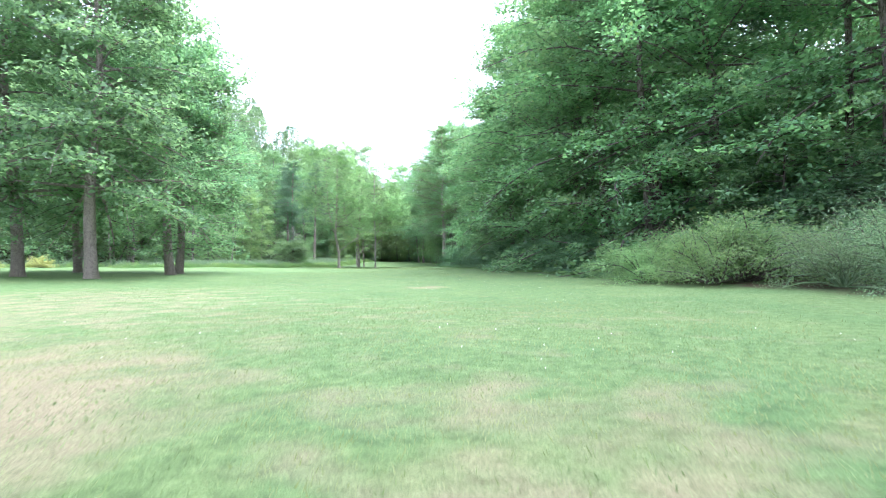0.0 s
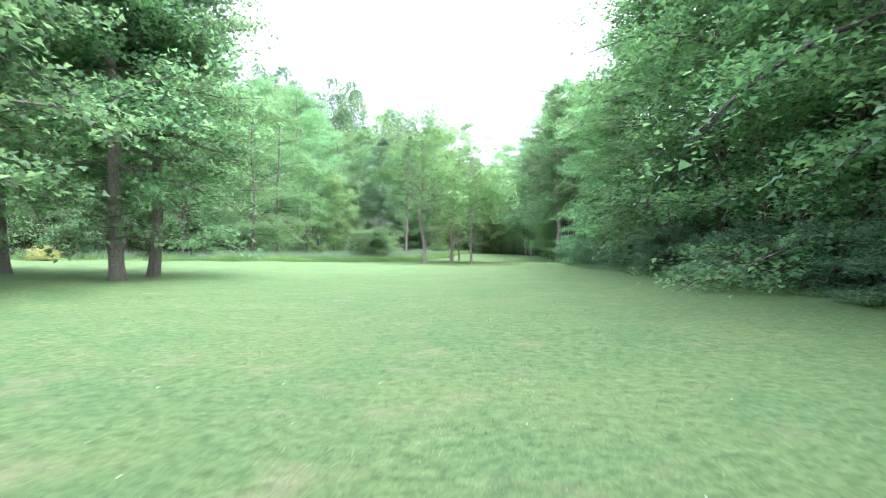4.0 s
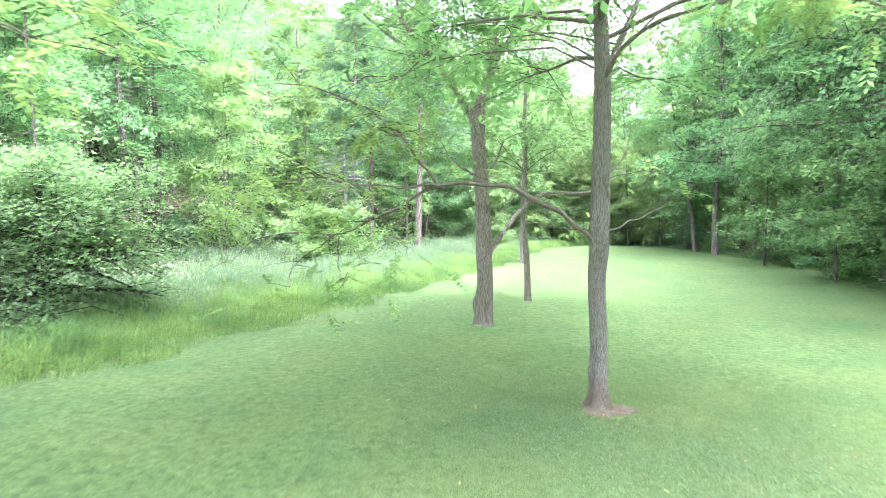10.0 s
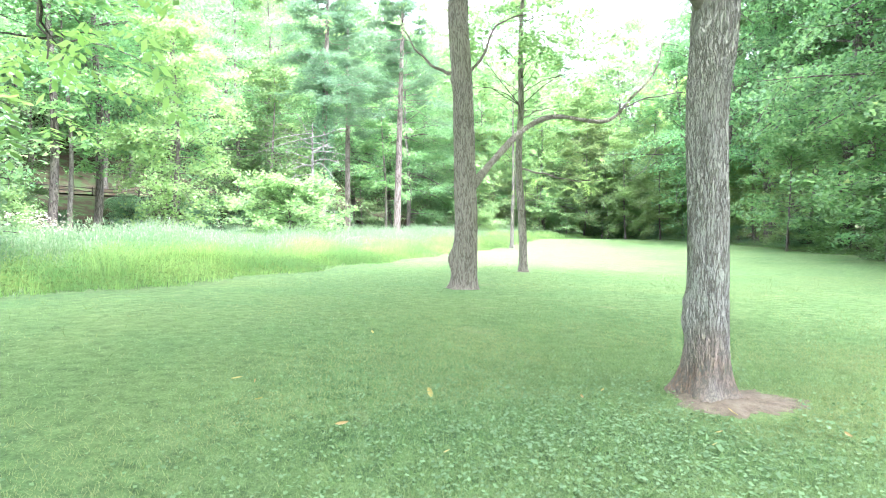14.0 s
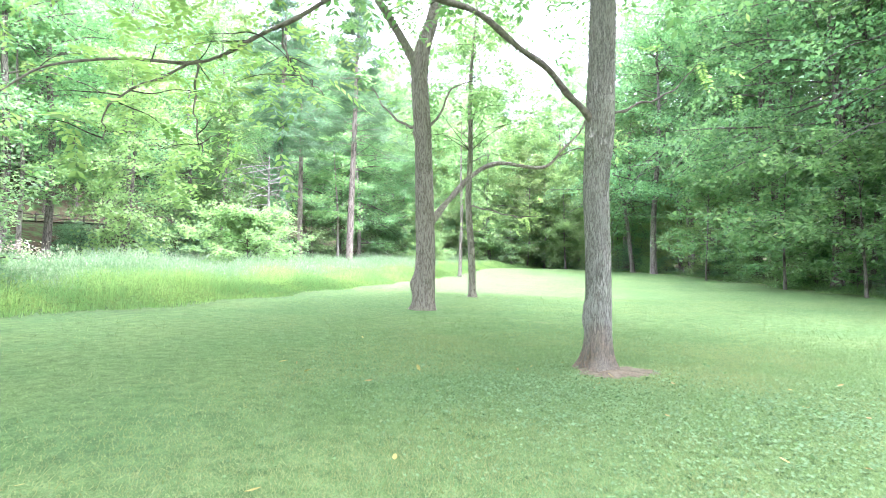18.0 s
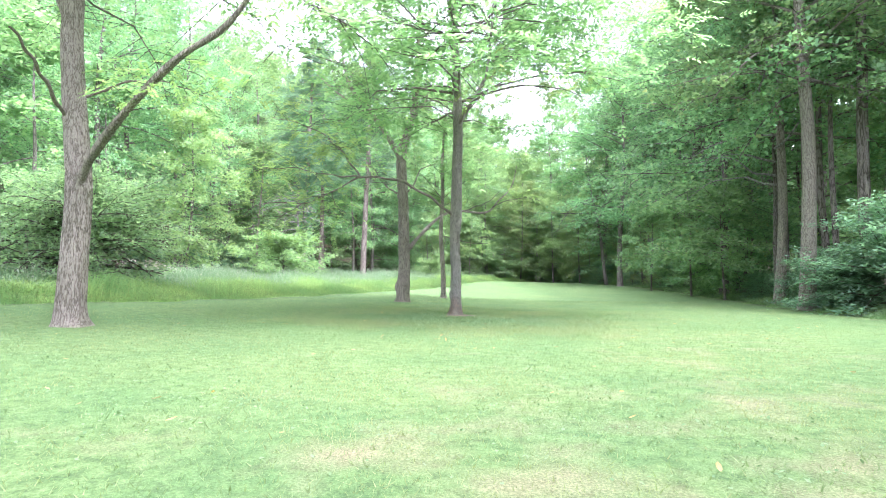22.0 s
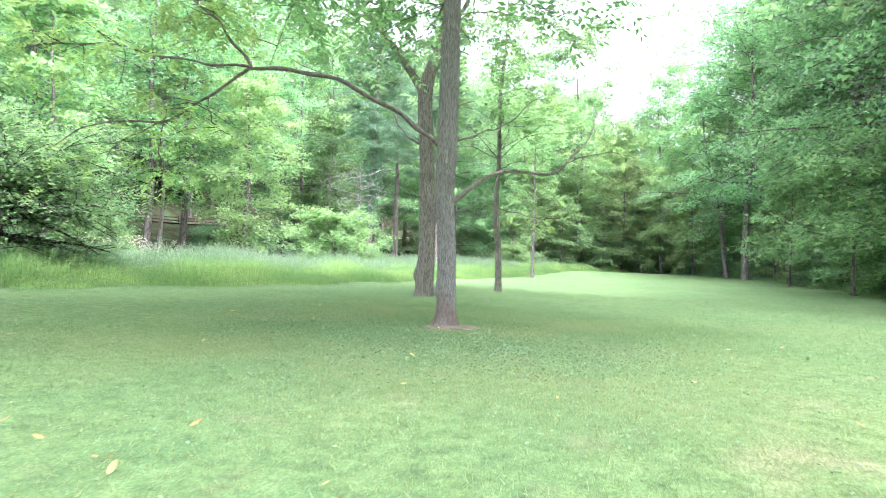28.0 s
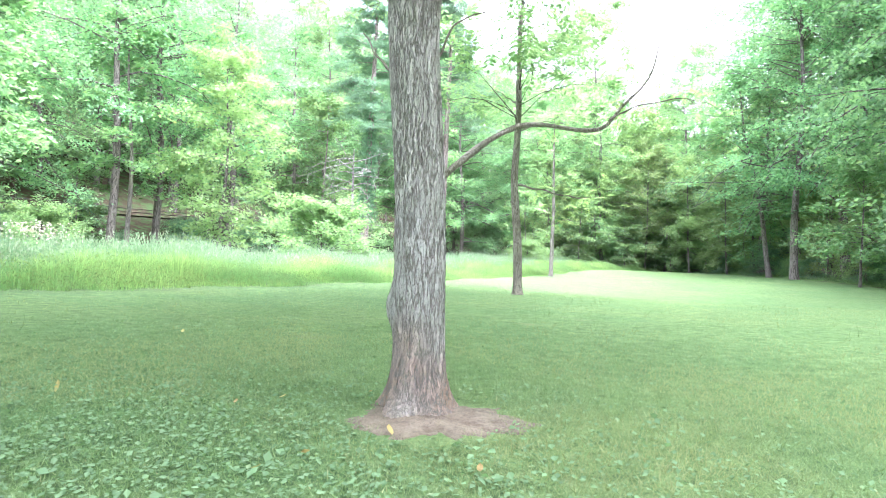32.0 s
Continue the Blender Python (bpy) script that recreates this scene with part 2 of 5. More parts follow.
def ground_material():
    """Lawn, rough meadow and woodland floor; the zone is stored on the sheet."""
    m, n, l, p = material("lawn_and_woodland_floor")
    zone = n.new("ShaderNodeAttribute")
    zone.attribute_name = "zone"
    big, mid = noise_node(n, l, 0.22, 4), noise_node(n, l, 1.3, 5)
    fine, blade = noise_node(n, l, 6, 8, 0.75), noise_node(n, l, 60, 5, 0.75)
    clump = noise_node(n, l, 7.5, 6, 0.75)
    green = ramp_of(n, l, fine, [(0.25, (0.053, 0.094, 0.033)), (0.5, (0.092, 0.146, 0.052)), (0.75, (0.143, 0.202, 0.080))])
    green = mix_rgb(n, l, ramp_of(n, l, big, [(0.42, (0, 0, 0)), (0.66, (0.5, 0.5, 0.5))]), green, (0.126, 0.168, 0.060))
    green = mix_rgb(n, l, ramp_of(n, l, noise_node(n, l, 0.55, 5, 0.6), [(0.46, (0, 0, 0)), (0.64, (0.6, 0.6, 0.6))]), green, (0.072, 0.132, 0.048))
    green = mix_rgb(n, l, 0.85, green, ramp_of(n, l, clump, [(0.36, (0.68, 0.71, 0.68)), (0.5, (1.06, 1.06, 1.06)), (0.66, (1.48, 1.38, 1.42))]), "MULTIPLY")
    straw = ramp_of(n, l, blade, [(0.3, (0.16, 0.125, 0.075)), (0.7, (0.32, 0.26, 0.165))])
    thin = n.new("ShaderNodeAttribute")
    thin.attribute_name = "dry"
    dry = n.new("ShaderNodeMath")
    dry.operation = "MULTIPLY_ADD"
    l.new(mid.outputs[0], dry.inputs[0])
    dry.inputs[1].default_value = 1.5
    l.new(thin.outputs["Fac"], dry.inputs[2])
    dmask = n.new("ShaderNodeMapRange")
    dmask.inputs["From Min"].default_value, dmask.inputs["From Max"].default_value = 0.98, 1.47
    dmask.inputs["To Max"].default_value = 0.75
    l.new(dry.outputs[0], dmask.inputs[0])
    lawn = mix_rgb(n, l, dmask.outputs[0], green, straw)
    shade = mix_rgb(n, l, 0.8, lawn, ramp_of(n, l, blade, [(0.3, (0.6, 0.6, 0.6)), (0.7, (1.42, 1.42, 1.42))]), "MULTIPLY")
    floor_ = ramp_of(n, l, fine, [(0.3, (0.026, 0.019, 0.012)), (0.55, (0.058, 0.039, 0.025)), (0.75, (0.100, 0.068, 0.043))])
    floor_ = mix_rgb(n, l, ramp_of(n, l, mid, [(0.45, (0, 0, 0)), (0.62, (0.8, 0.8, 0.8))]), floor_, (0.055, 0.11, 0.035))
    l.new(mix_rgb(n, l, zone.outputs["Fac"], floor_, shade), p.inputs["Base Color"])
    p.inputs["Roughness"].default_value = 0.95
    p.inputs["Specular IOR Level"].default_value = 0.1
    b = n.new("ShaderNodeBump")
    b.inputs["Strength"].default_value, b.inputs["Distance"].default_value = 0.9, 0.03
    l.new(blade.outputs[0], b.inputs["Height"])
    l.new(b.outputs[0], p.inputs["Normal"])
    return m


def plain_material(name, a, b_, scale=12, rough=0.9, bump=0.01):
    m, n, l, p = material(name)
    nz, nz2 = noise_node(n, l, scale, 6, 0.65), noise_node(n, l, scale * 6, 3)
    c = ramp_of(n, l, nz, [(0.3, a), (0.7, b_)])
    l.new(mix_rgb(n, l, 0.4, c, ramp_of(n, l, nz2, [(0.3, (0.6, 0.6, 0.6)), (0.7, (1.3, 1.3, 1.3))]), "MULTIPLY"), p.inputs["Base Color"])
    p.inputs["Roughness"].default_value = rough
    p.inputs["Specular IOR Level"].default_value = 0.2
    bp = n.new("ShaderNodeBump")
    bp.inputs["Distance"].default_value = bump
    l.new(nz2.outputs[0], bp.inputs["Height"])
    l.new(bp.outputs[0], p.inputs["Normal"])
    return m


M_GROUND = ground_material()
M_LIMB = plain_material("limb_bark", (0.090, 0.073, 0.060), (0.225, 0.188, 0.157), 22, 0.92, 0.008)
M_SOIL = plain_material("bare_soil", (0.095, 0.072, 0.051), (0.200, 0.158, 0.115), 14, 0.95, 0.02)
M_ROAD = plain_material("gravel_road", (0.075, 0.060, 0.046), (0.135, 0.112, 0.09), 5)
M_RAIL = plain_material("weathered_rail", (0.045, 0.040, 0.036), (0.11, 0.10, 0.09), 9)


# ---- mesh helpers ----
def mesh(name, verts, faces, mat, smooth=False):
    """One mesh from arrays; faces are rows of 3 or 4 indices."""
    verts, faces = np.asarray(verts, np.float32), np.asarray(faces, np.int32)
    me = bpy.data.meshes.new(name)
    me.vertices.add(len(verts))
    me.vertices.foreach_set("co", verts.ravel())
    k = faces.shape[1]
    me.loops.add(faces.size)
    me.loops.foreach_set("vertex_index", faces.ravel())
    me.polygons.add(len(faces))
    me.polygons.foreach_set("loop_start", np.arange(0, faces.size, k, dtype=np.int32))
    me.polygons.foreach_set("use_smooth", np.full(len(faces), smooth, dtype=bool))
    me.materials.append(mat)
    me.update(calc_edges=True)
    return me


def two_material_mesh(name, a, mat_a, b, mat_b):
    """Leaves (triangles) and the twigs that bear them (quads cut in two) in one mesh."""
    (va, fa), (vb, fb) = a, b
    fa = fa if fa.shape[1] == 3 else np.concatenate([fa[:, :3], fa[:, [0, 2, 3]]])
    fb = np.concatenate([fb[:, :3], fb[:, [0, 2, 3]]])
    me = mesh(name, np.concatenate([va, vb]), np.concatenate([fa, fb + len(va)]), mat_a)
    me.materials.append(mat_b)
    me.polygons.foreach_set("material_index", np.concatenate([np.zeros(len(fa), np.int32), np.ones(len(fb), np.int32)]))
    return me


def part(name, me, parent, label=""):
    ob = new(name, me)
    ob.parent = parent
    return tagged(ob, label)


def thing(name, m, label, category, group=""):
    ob = new(name)
    ob.empty_display_size = 0.3
    ob.matrix_basis = m
    return tagged(ob, label, category, group)


def tube(points, radii, sides=7):
    """A tapered tube along a line of points: vertices and quads."""
    p, r = np.asarray(points, float), np.asarray(radii, float)
    t = np.gradient(p, axis=0)
    t /= np.linalg.norm(t, axis=1, keepdims=True) + 1e-9
    ref = np.where(np.abs(t[:, 2:3]) > 0.9, [[1.0, 0, 0]], [[0, 0, 1.0]])
    ref = np.broadcast_to(ref[:1], p.shape) if np.ptp(ref[:, 0]) else ref
    a = np.cross(t, ref)
    a /= np.linalg.norm(a, axis=1, keepdims=True) + 1e-9
    b = np.cross(t, a)
    ang = np.linspace(0, 2 * np.pi, sides, endpoint=False)
    v = p[:, None] + r[:, None, None] * (np.cos(ang)[None, :, None] * a[:, None] + np.sin(ang)[None, :, None] * b[:, None])
    n = len(p)
    i, j = np.meshgrid(np.arange(n - 1), np.arange(sides), indexing="ij")
    j2 = (j + 1) % sides
    f = np.stack([i * sides + j, i * sides + j2, (i + 1) * sides + j2, (i + 1) * sides + j], -1).reshape(-1, 4)
    return v.reshape(-1, 3), f


def join(pieces):
    vs, fs, k = [], [], 0
    for v, f in pieces:
        vs.append(v)
        fs.append(f + k)
        k += len(v)
    return np.concatenate(vs), np.concatenate(fs)


def smooth_line(points, radii, steps):
    """More points on a smooth curve through the given ones (Catmull-Rom)."""
    p, r = np.asarray(points, float), np.asarray(radii, float)
    q = np.concatenate([2 * p[:1] - p[1:2], p, 2 * p[-1:] - p[-2:-1]])
    out, rad = [], []
    for i in range(len(p) - 1):
        a, b, c, d = q[i : i + 4]
        for u in np.linspace(0, 1, steps, endpoint=False):
            out.append(0.5 * (2 * b + (c - a) * u + (2 * a - 5 * b + 4 * c - d) * u * u + (3 * b - a - 3 * c + d) * u**3))
            rad.append(r[i] + (r[i + 1] - r[i]) * u)
    return np.array(out + [p[-1]]), np.array(rad + [r[-1]])


def unit(v):
    v = np.asarray(v, float)
    return v / (np.linalg.norm(v, axis=-1, keepdims=True) + 1e-9)


def leaves(centres, size, g, flat=0.6, long=1.4, along=None, droop=0.15):
    """Kite-shaped leaves, bent at the midrib, at the given points."""
    n = len(centres)
    nrm = unit(g.normal(0, 1, (n, 3)) * (1 - flat) + np.array([0, 0, flat * 1.6]))
    d = unit(g.normal(0, 1, (n, 3)) if along is None else along + g.normal(0, 0.5, (n, 3)))
    d[:, 2] -= droop
    d = unit(d - nrm * (d * nrm).sum(1, keepdims=True) * 0.8)
    s = unit(np.cross(d, nrm))
    L = (size * g.uniform(0.7, 1.3, n))[:, None] if np.isscalar(size) else size[:, None]
    w = L / long * 0.5
    lift = nrm * L * 0.08
    v = np.stack([centres - d * L * 0.5, centres + s * w - d * L * 0.05 + lift, centres + d * L * 0.5, centres - s * w - d * L * 0.05 + lift], 1)
    return v.reshape(-1, 3), np.arange(4 * n).reshape(n, 4)


def three_point_leaves(centres, size, g, flat=0.6, along=None, droop=0.15):
    """Small pointed leaves of one face each, for trees seen from some way off."""
    n = len(centres)
    nrm = unit(g.normal(0, 1, (n, 3)) * (1 - flat) + np.array([0, 0, flat * 1.5]))
    d = unit(g.normal(0, 1, (n, 3)) if along is None else along + g.normal(0, 0.7, (n, 3)))
    d[:, 2] -= droop
    d = unit(d - nrm * (d * nrm).sum(1, keepdims=True) * 0.85)
    s = unit(np.cross(d, nrm))
    L = (size * g.uniform(0.6, 1.35, n))[:, None]
    w = L * 0.46
    v = np.stack([centres - d * L * 0.45 + s * w, centres + d * L * 0.55, centres - d * L * 0.3 - s * w], 1)
    return v.reshape(-1, 3), np.arange(3 * n).reshape(n, 3)


def compound_leaves(base, direction, length, g, pairs=5, width=0.30):
    """Feather-like leaves: pairs of narrow leaflets along a drooping stalk."""
    n = len(base)
    d = unit(direction * [1, 1, 0.7])
    up = np.tile([0, 0, 1.0], (n, 1))
    s = unit(np.cross(d, up) + 1e-4)
    nn = np.cross(s, d)
    L = length * g.uniform(0.7, 1.25, n)
    vs = []
    for k in range(pairs + 1):
        u = 0.25 + 0.75 * k / pairs
        c = base + d * (L * u)[:, None] - up * (L * 0.28 * u * u)[:, None]
        for sg in ((-1, 1) if k < pairs else (0,)):
            ll = (L * width * (1.0 - 0.45 * abs(u - 0.55)))[:, None]
            od = unit(s * sg * 0.85 + d * (0.5 if sg else 1.0) - up * 0.25 + g.normal(0, 0.12, (n, 3)))
            sd = unit(np.cross(od, nn))
            w = ll * 0.21
            vs.append(np.stack([c, c + od * ll * 0.45 + sd * w, c + od * ll, c + od * ll * 0.45 - sd * w], 1))
    v = np.stack(vs, 1).reshape(-1, 3)
    return v, np.arange(len(v)).reshape(-1, 4)


def furrow(theta, z, g, amp, waves=(9, 22)):
    """Long vertical ridges that split and join, round a trunk."""
    out = np.zeros_like(theta)
    for _ in range(10):
        m, w = g.integers(*waves), g.normal(0, 7)
        out += np.cos(m * theta + w * z + g.uniform(0, 6.28))
    cut = np.cos(40 * z + 3 * np.cos(5 * theta + 2 * z)) * 0.25
    return amp * (1 - np.abs(out / 2.6 + cut).clip(0, 1.4))


def trunk_mesh(name, line, radii, mat, g, sides=72, steps=24, ridge=0.012, flare=0.35, bumps=()):
    """A near trunk with real furrows, a flared foot and knots (height, angle, size)."""
    p, r = smooth_line(line, radii, steps)
    h = p[:, 2] - p[0, 2]
    r = r * (1 + flare * np.exp(-h / 0.13))
    v, f = tube(p, r, sides)
    v = v.reshape(len(p), sides, 3)
    th = np.linspace(0, 2 * np.pi, sides, endpoint=False)[None, :] + 0 * h[:, None]
    hh = h[:, None] + 0 * th
    off = furrow(th, hh, g, ridge) * (r[:, None] / r.max() + 0.25)
    off += flare * r[0] * 0.22 * np.exp(-hh / 0.16) * (np.cos(4 * th + 1.0) + 0.6 * np.cos(3 * th + 2.0))
    for bz, ba, bs in bumps:
        da = (th - ba + np.pi) % (2 * np.pi) - np.pi
        off += bs * np.exp(-((hh - bz) / (bs * 1.9)) ** 2 - (da * r[:, None] / (bs * 1.2)) ** 2)
    away = v - p[:, None]
    v = v + away / (np.linalg.norm(away, axis=2, keepdims=True) + 1e-9) * off[..., None]
    return mesh(name, v.reshape(-1, 3), f, mat, True)


# ---- the lie of the land ----
def smoothstep(a, b, v):
    u = np.clip((np.asarray(v, float) - a) / (b - a), 0, 1)
    return u * u * (3 - 2 * u)


LEFT_EDGE = np.array([(-60, -47), (20, -47), (40, -45), (58, -42), (67, -34), (74, -26), (80, -21), (86, -19.5), (136, -19.3), (147, -16), (152, -11), (400, -11)], float)
RIGHT_EDGE = np.array([(-60, 15), (0, 11.5), (8, 9.9), (16, 7.6), (28, 7.8), (36, 7.2), (43, 6.2), (59, 4), (75, 2), (88, 0.8), (93, 0.5), (99, 0.2), (120, -0.2), (132, -3.2), (142, -7), (150, -11), (400, -11)], float)


def left_edge(y):
    return np.interp(y, LEFT_EDGE[:, 0], LEFT_EDGE[:, 1])


def right_edge(y):
    return np.interp(y, RIGHT_EDGE[:, 0], RIGHT_EDGE[:, 1])


def toe(y):
    """Foot of the wooded hillside."""
    return np.interp(y, [-60, 30, 60, 90, 140, 170, 200, 240, 400], [-66, -64, -56, -47, -45, -36, -24, -6, 30])


def ground_z(x, y):
    x, y = np.asarray(x, float), np.asarray(y, float)
    z = -0.03 * np.clip(x + 10.5, -45, 0)
    z = z + 0.9 * smoothstep(105, 150, y) + 2.0 * smoothstep(150, 260, y)
    d = np.clip(toe(y) - x, 0, None)
    hill = 0.34 * np.clip(d, 0, 10) + 0.55 * np.clip(d - 14, 0, 70) + 0.1 * np.clip(d - 84, 0, 200)
    z = z + hill
    r = np.clip(x - right_edge(y) - 4, 0, None)
    z = z + 0.11 * np.clip(r - 3, 0, 60)
    far = np.clip(y - 185, 0, None)
    z = z + 0.06 * np.clip(far, 0, 250)
    z = z + 0.05 * np.sin(0.31 * x + 1.0) * np.cos(0.23 * y) + 0.03 * np.sin(0.9 * x + 0.4 * y) * smoothstep(8, 20, np.abs(x + 8))
    return z


def gz(x, y):
    return float(ground_z(x, y))


def build_ground():
    xs = np.unique(np.concatenate([np.linspace(-700, -120, 24), np.arange(-120, -50, 3.0), np.arange(-50, 25, 0.75), np.arange(25, 90, 3.0), np.linspace(90, 600, 24)]))
    ys = np.unique(np.concatenate([np.linspace(-400, -40, 16), np.arange(-40, -8, 2.0), np.arange(-8, 160, 0.8), np.arange(160, 260, 4.0), np.linspace(260, 1200, 24)]))
    X, Y = np.meshgrid(xs, ys)
    Z = ground_z(X, Y)
    v = np.stack([X, Y, Z], -1).reshape(-1, 3)
    ny, nx = X.shape
    i, j = np.meshgrid(np.arange(ny - 1), np.arange(nx - 1), indexing="ij")
    f = np.stack([i * nx + j, i * nx + j + 1, (i + 1) * nx + j + 1, (i + 1) * nx + j], -1).reshape(-1, 4)
    me = mesh("ground", v, f, M_GROUND, True)
    wob = 0.7 * np.sin(0.8 * Y) + 0.5 * np.sin(1.9 * Y + 1)
    lawn = smoothstep(-1.5, 0.8, X - left_edge(Y) + wob * 0.4) * smoothstep(-1.0, 0.8, right_edge(Y) - X + wob * 0.4)
    meadow = smoothstep(-1.5, 0.8, X - left_edge(Y)) + smoothstep(-14, -9, X - left_edge(Y))
    zone = np.maximum(lawn, np.where(X < left_edge(Y) + 1, 0.8 * np.clip(meadow, 0, 1), 0))
    a = me.attributes.new("zone", "FLOAT", "POINT")
    a.data.foreach_set("value", zone.astype(np.float32).ravel())
    spots = [(-2.2, -1.2, 1.3, 0.85), (-3.6, 0.3, 1.8, 0.75), (-7, 6, 5, 0.32), (0.2, 16.5, 0.7, 0.9), (-3.0, 21, 6, 0.12), (-8, 30, 9, 0.16), (-2, 40, 7, 0.06), (-10, 13, 6, 0.42), (1, 5, 6, 0.2), (-5.0, 48, 4, 0.25), (1.5, -1.5, 1.6, 0.3), (0, 0, 9, 0.06), (-8, 70, 5, 0.12), (-4.5, 78, 4.5, 0.22), (-7.5, 77, 2.5, 0.15), (-6, 84, 3, 0.2), (-13, 92, 3, 0.1)]
    dry = np.zeros_like(X)
    for cx, cy, rad, amt in spots:
        dry += amt * np.exp(-((X - cx) ** 2 + (Y - cy) ** 2) / rad**2)
    a = me.attributes.new("dry", "FLOAT", "POINT")
    a.data.foreach_set("value", dry.astype(np.float32).ravel())
    return tagged(new("ground", me), "mown green lawn in a wooded valley with dry patches", "lawn", kind="structure")


build_ground()


# ---- trees ----
class Growth:
    """Collects limbs (tubes) and the places where leaves grow."""

    def __init__(self, seed, tilt=0.45, inner=0.25, full=0.1):
        self.tilt, self.inner, self.full = tilt, inner, full
        self.g = np.random.default_rng(seed)
        self.limbs, self.twigs, self.tips, self.dirs = [], [], [], []

    def limb(self, points, radii, steps=4, sides=7, twig=False):
        p, r = smooth_line(points, radii, steps)
        (self.twigs if twig else self.limbs).append(tube(p, r, sides))
        return p

    def bough(self, a, d, length, r0, sag, kinks=4, sides=4, twig=False, steps=1):
        """A wandering bough from a towards d, that sags towards its end."""
        g, p, pts = self.g, np.array(a, float), [np.array(a, float)]
        d = unit(d)
        for k in range(kinks):
            d = unit(d + g.normal(0, 0.16, 3) + np.array([0, 0, -sag * (k + 1) / kinks]))
            p = p + d * length / kinks
            pts.append(p)
        return self.limb(pts, np.linspace(r0, r0 * 0.22, kinks + 1), steps, sides, twig), d

    def leafy(self, a, d, length, r0, subs=5, per=5, sag=0.15, reach=0.45):
        """A bough with side twigs, and leaf places along them."""
        g = self.g
        line, _ = self.bough(a, d, length, r0, sag)
        line = smooth_line(line, np.zeros(len(line)), 3)[0]
        for k in range(max(2, round(subs * min(1.0, length / self.full)))):
            u = g.uniform(self.inner, 1.0)
            q = line[min(int(u * (len(line) - 1)), len(line) - 1)]
            side = unit(np.cross(unit(d), [0, 0, 1]) * g.choice([-1, 1]) + unit(d) * g.uniform(0.3, 1.0) + np.array([0, 0, g.uniform(-self.tilt, self.tilt * 1.15)]))
            sl, sd = self.bough(q, side, length * reach * g.uniform(0.5, 1.0), r0 * 0.3, sag, 2, 3, True)
            sl = smooth_line(sl, np.zeros(len(sl)), 3)[0]
            for w in np.linspace(0.2, 1, per):
                self.tips.append(sl[min(int(w * (len(sl) - 1)), len(sl) - 1)] + g.normal(0, 0.05, 3))
                self.dirs.append(sd)

    def finish(self, ob, leaf, scatter, per, size, flat=0.65, compound=None, twig_mat=None, kite=0.0, name="crown"):
        """The crown: leaves, and the twigs among them."""
        g = self.g
        tips, dirs = np.array(self.tips), np.array(self.dirs)
        c = np.repeat(tips, per, 0) + g.normal(0, 1, (len(tips) * per, 3)) * scatter
        dd = np.repeat(dirs, per, 0)
        if compound:
            length, pairs, width, near = compound
            aim, near = dd * 0.5 + g.normal(0, 0.8, (len(c), 3)) * np.array([1, 1, 0.6]), near * per
            lv = compound_leaves(c[near:], aim[near:], length * 1.35, g, 3, width * 1.6) if pairs > 3 else compound_leaves(c[near:], aim[near:], length, g, pairs, width)
            if near:
                lv = join([compound_leaves(c[:near], aim[:near], length, g, pairs, width), lv])
        elif kite:
            lv = leaves(c, size, g, flat, kite, dd)
        else:
            lv = three_point_leaves(c, size, g, flat, dd)
        tagged(part(name, two_material_mesh(name, lv, leaf, join(self.twigs), twig_mat or M_TWIG), ob), kind="stuff" if name == "leaf_spray" else "")


def forest_tree(seed, m, height, bare, spread, label, leaf, bark=None, limbs=34, subs=5, per_tip=5, leaf_per=6, size=0.24, trunk_r=0.24, low_droop=0.25, name="forest_tree", category="tree", group="", scatter=(0.29, 0.29, 0.10), tilt=0.2, flat=0.6, dome=False):
    """A tall broad-leaved tree with layered sprays from the height 'bare' up."""
    g = np.random.default_rng(seed)
    ob = thing(name, m, label, category, group)
    bark = bark or M_BARK_FOREST
    gr = Growth(seed, tilt)
    lean = g.normal(0, 0.025, 2)
    line = [np.array([lean[0] * h + 0.12 * math.sin(h * 0.5 + seed), lean[1] * h + 0.12 * math.cos(h * 0.4 + seed), h - (0.25 if h == 0 else 0)]) for h in np.linspace(0, height * 0.97, 9)]
    radii = trunk_r * (1 - np.linspace(0, 0.93, 9)) ** 0.8
    p, r = smooth_line(line, radii, 5)
    r = r * (1 + 0.5 * np.exp(-np.linspace(0, height, len(r)) / 0.35))
    hs = bare + (height - bare) * np.sort(g.uniform(0, 1, limbs) ** 0.9)
    for k, h in enumerate(hs):
        u = (h - bare) / (height - bare)
        i = min(int(h / height * (len(p) - 1)), len(p) - 1)
        az = k * 2.4 + g.normal(0, 0.4)
        length = spread * (0.35 + 0.95 * math.sin(math.pi * min(0.97, 0.25 + 0.72 * u)) ** 0.8) * g.uniform(0.6, 1.12)
        if dome:
            length = spread * (0.5 + 0.65 * math.sqrt(max(0.0, 1 - u * u))) * g.uniform(0.75, 1.1)
        rise = -low_droop + 1.05 * u + g.normal(0, 0.12 + 0.3 * tilt)
        gr.leafy(p[i], (math.cos(az), math.sin(az), rise), length, max(0.02, r[i] * 0.38), subs, per_tip, 0.22)
    part("trunk", mesh("trunk", *join([tube(p, r, 10)] + gr.limbs), bark, True), ob)
    gr.finish(ob, leaf, np.array(scatter), leaf_per, size, flat)
    return ob


def place(x, y, turn=0, scale=1.0, sink=0.0):
    return pose(x, y, gz(x, y) - sink, 0, 0, turn) @ Matrix.Scale(scale, 4)


def copy_at(ob, x, y, turn, scale, label="", group=""):
    c = copy_thing(ob, pose(x, y, gz(x, y), 0, 0, turn))
    c.scale = (scale, scale, scale)
    return tagged(c, label, "", group)


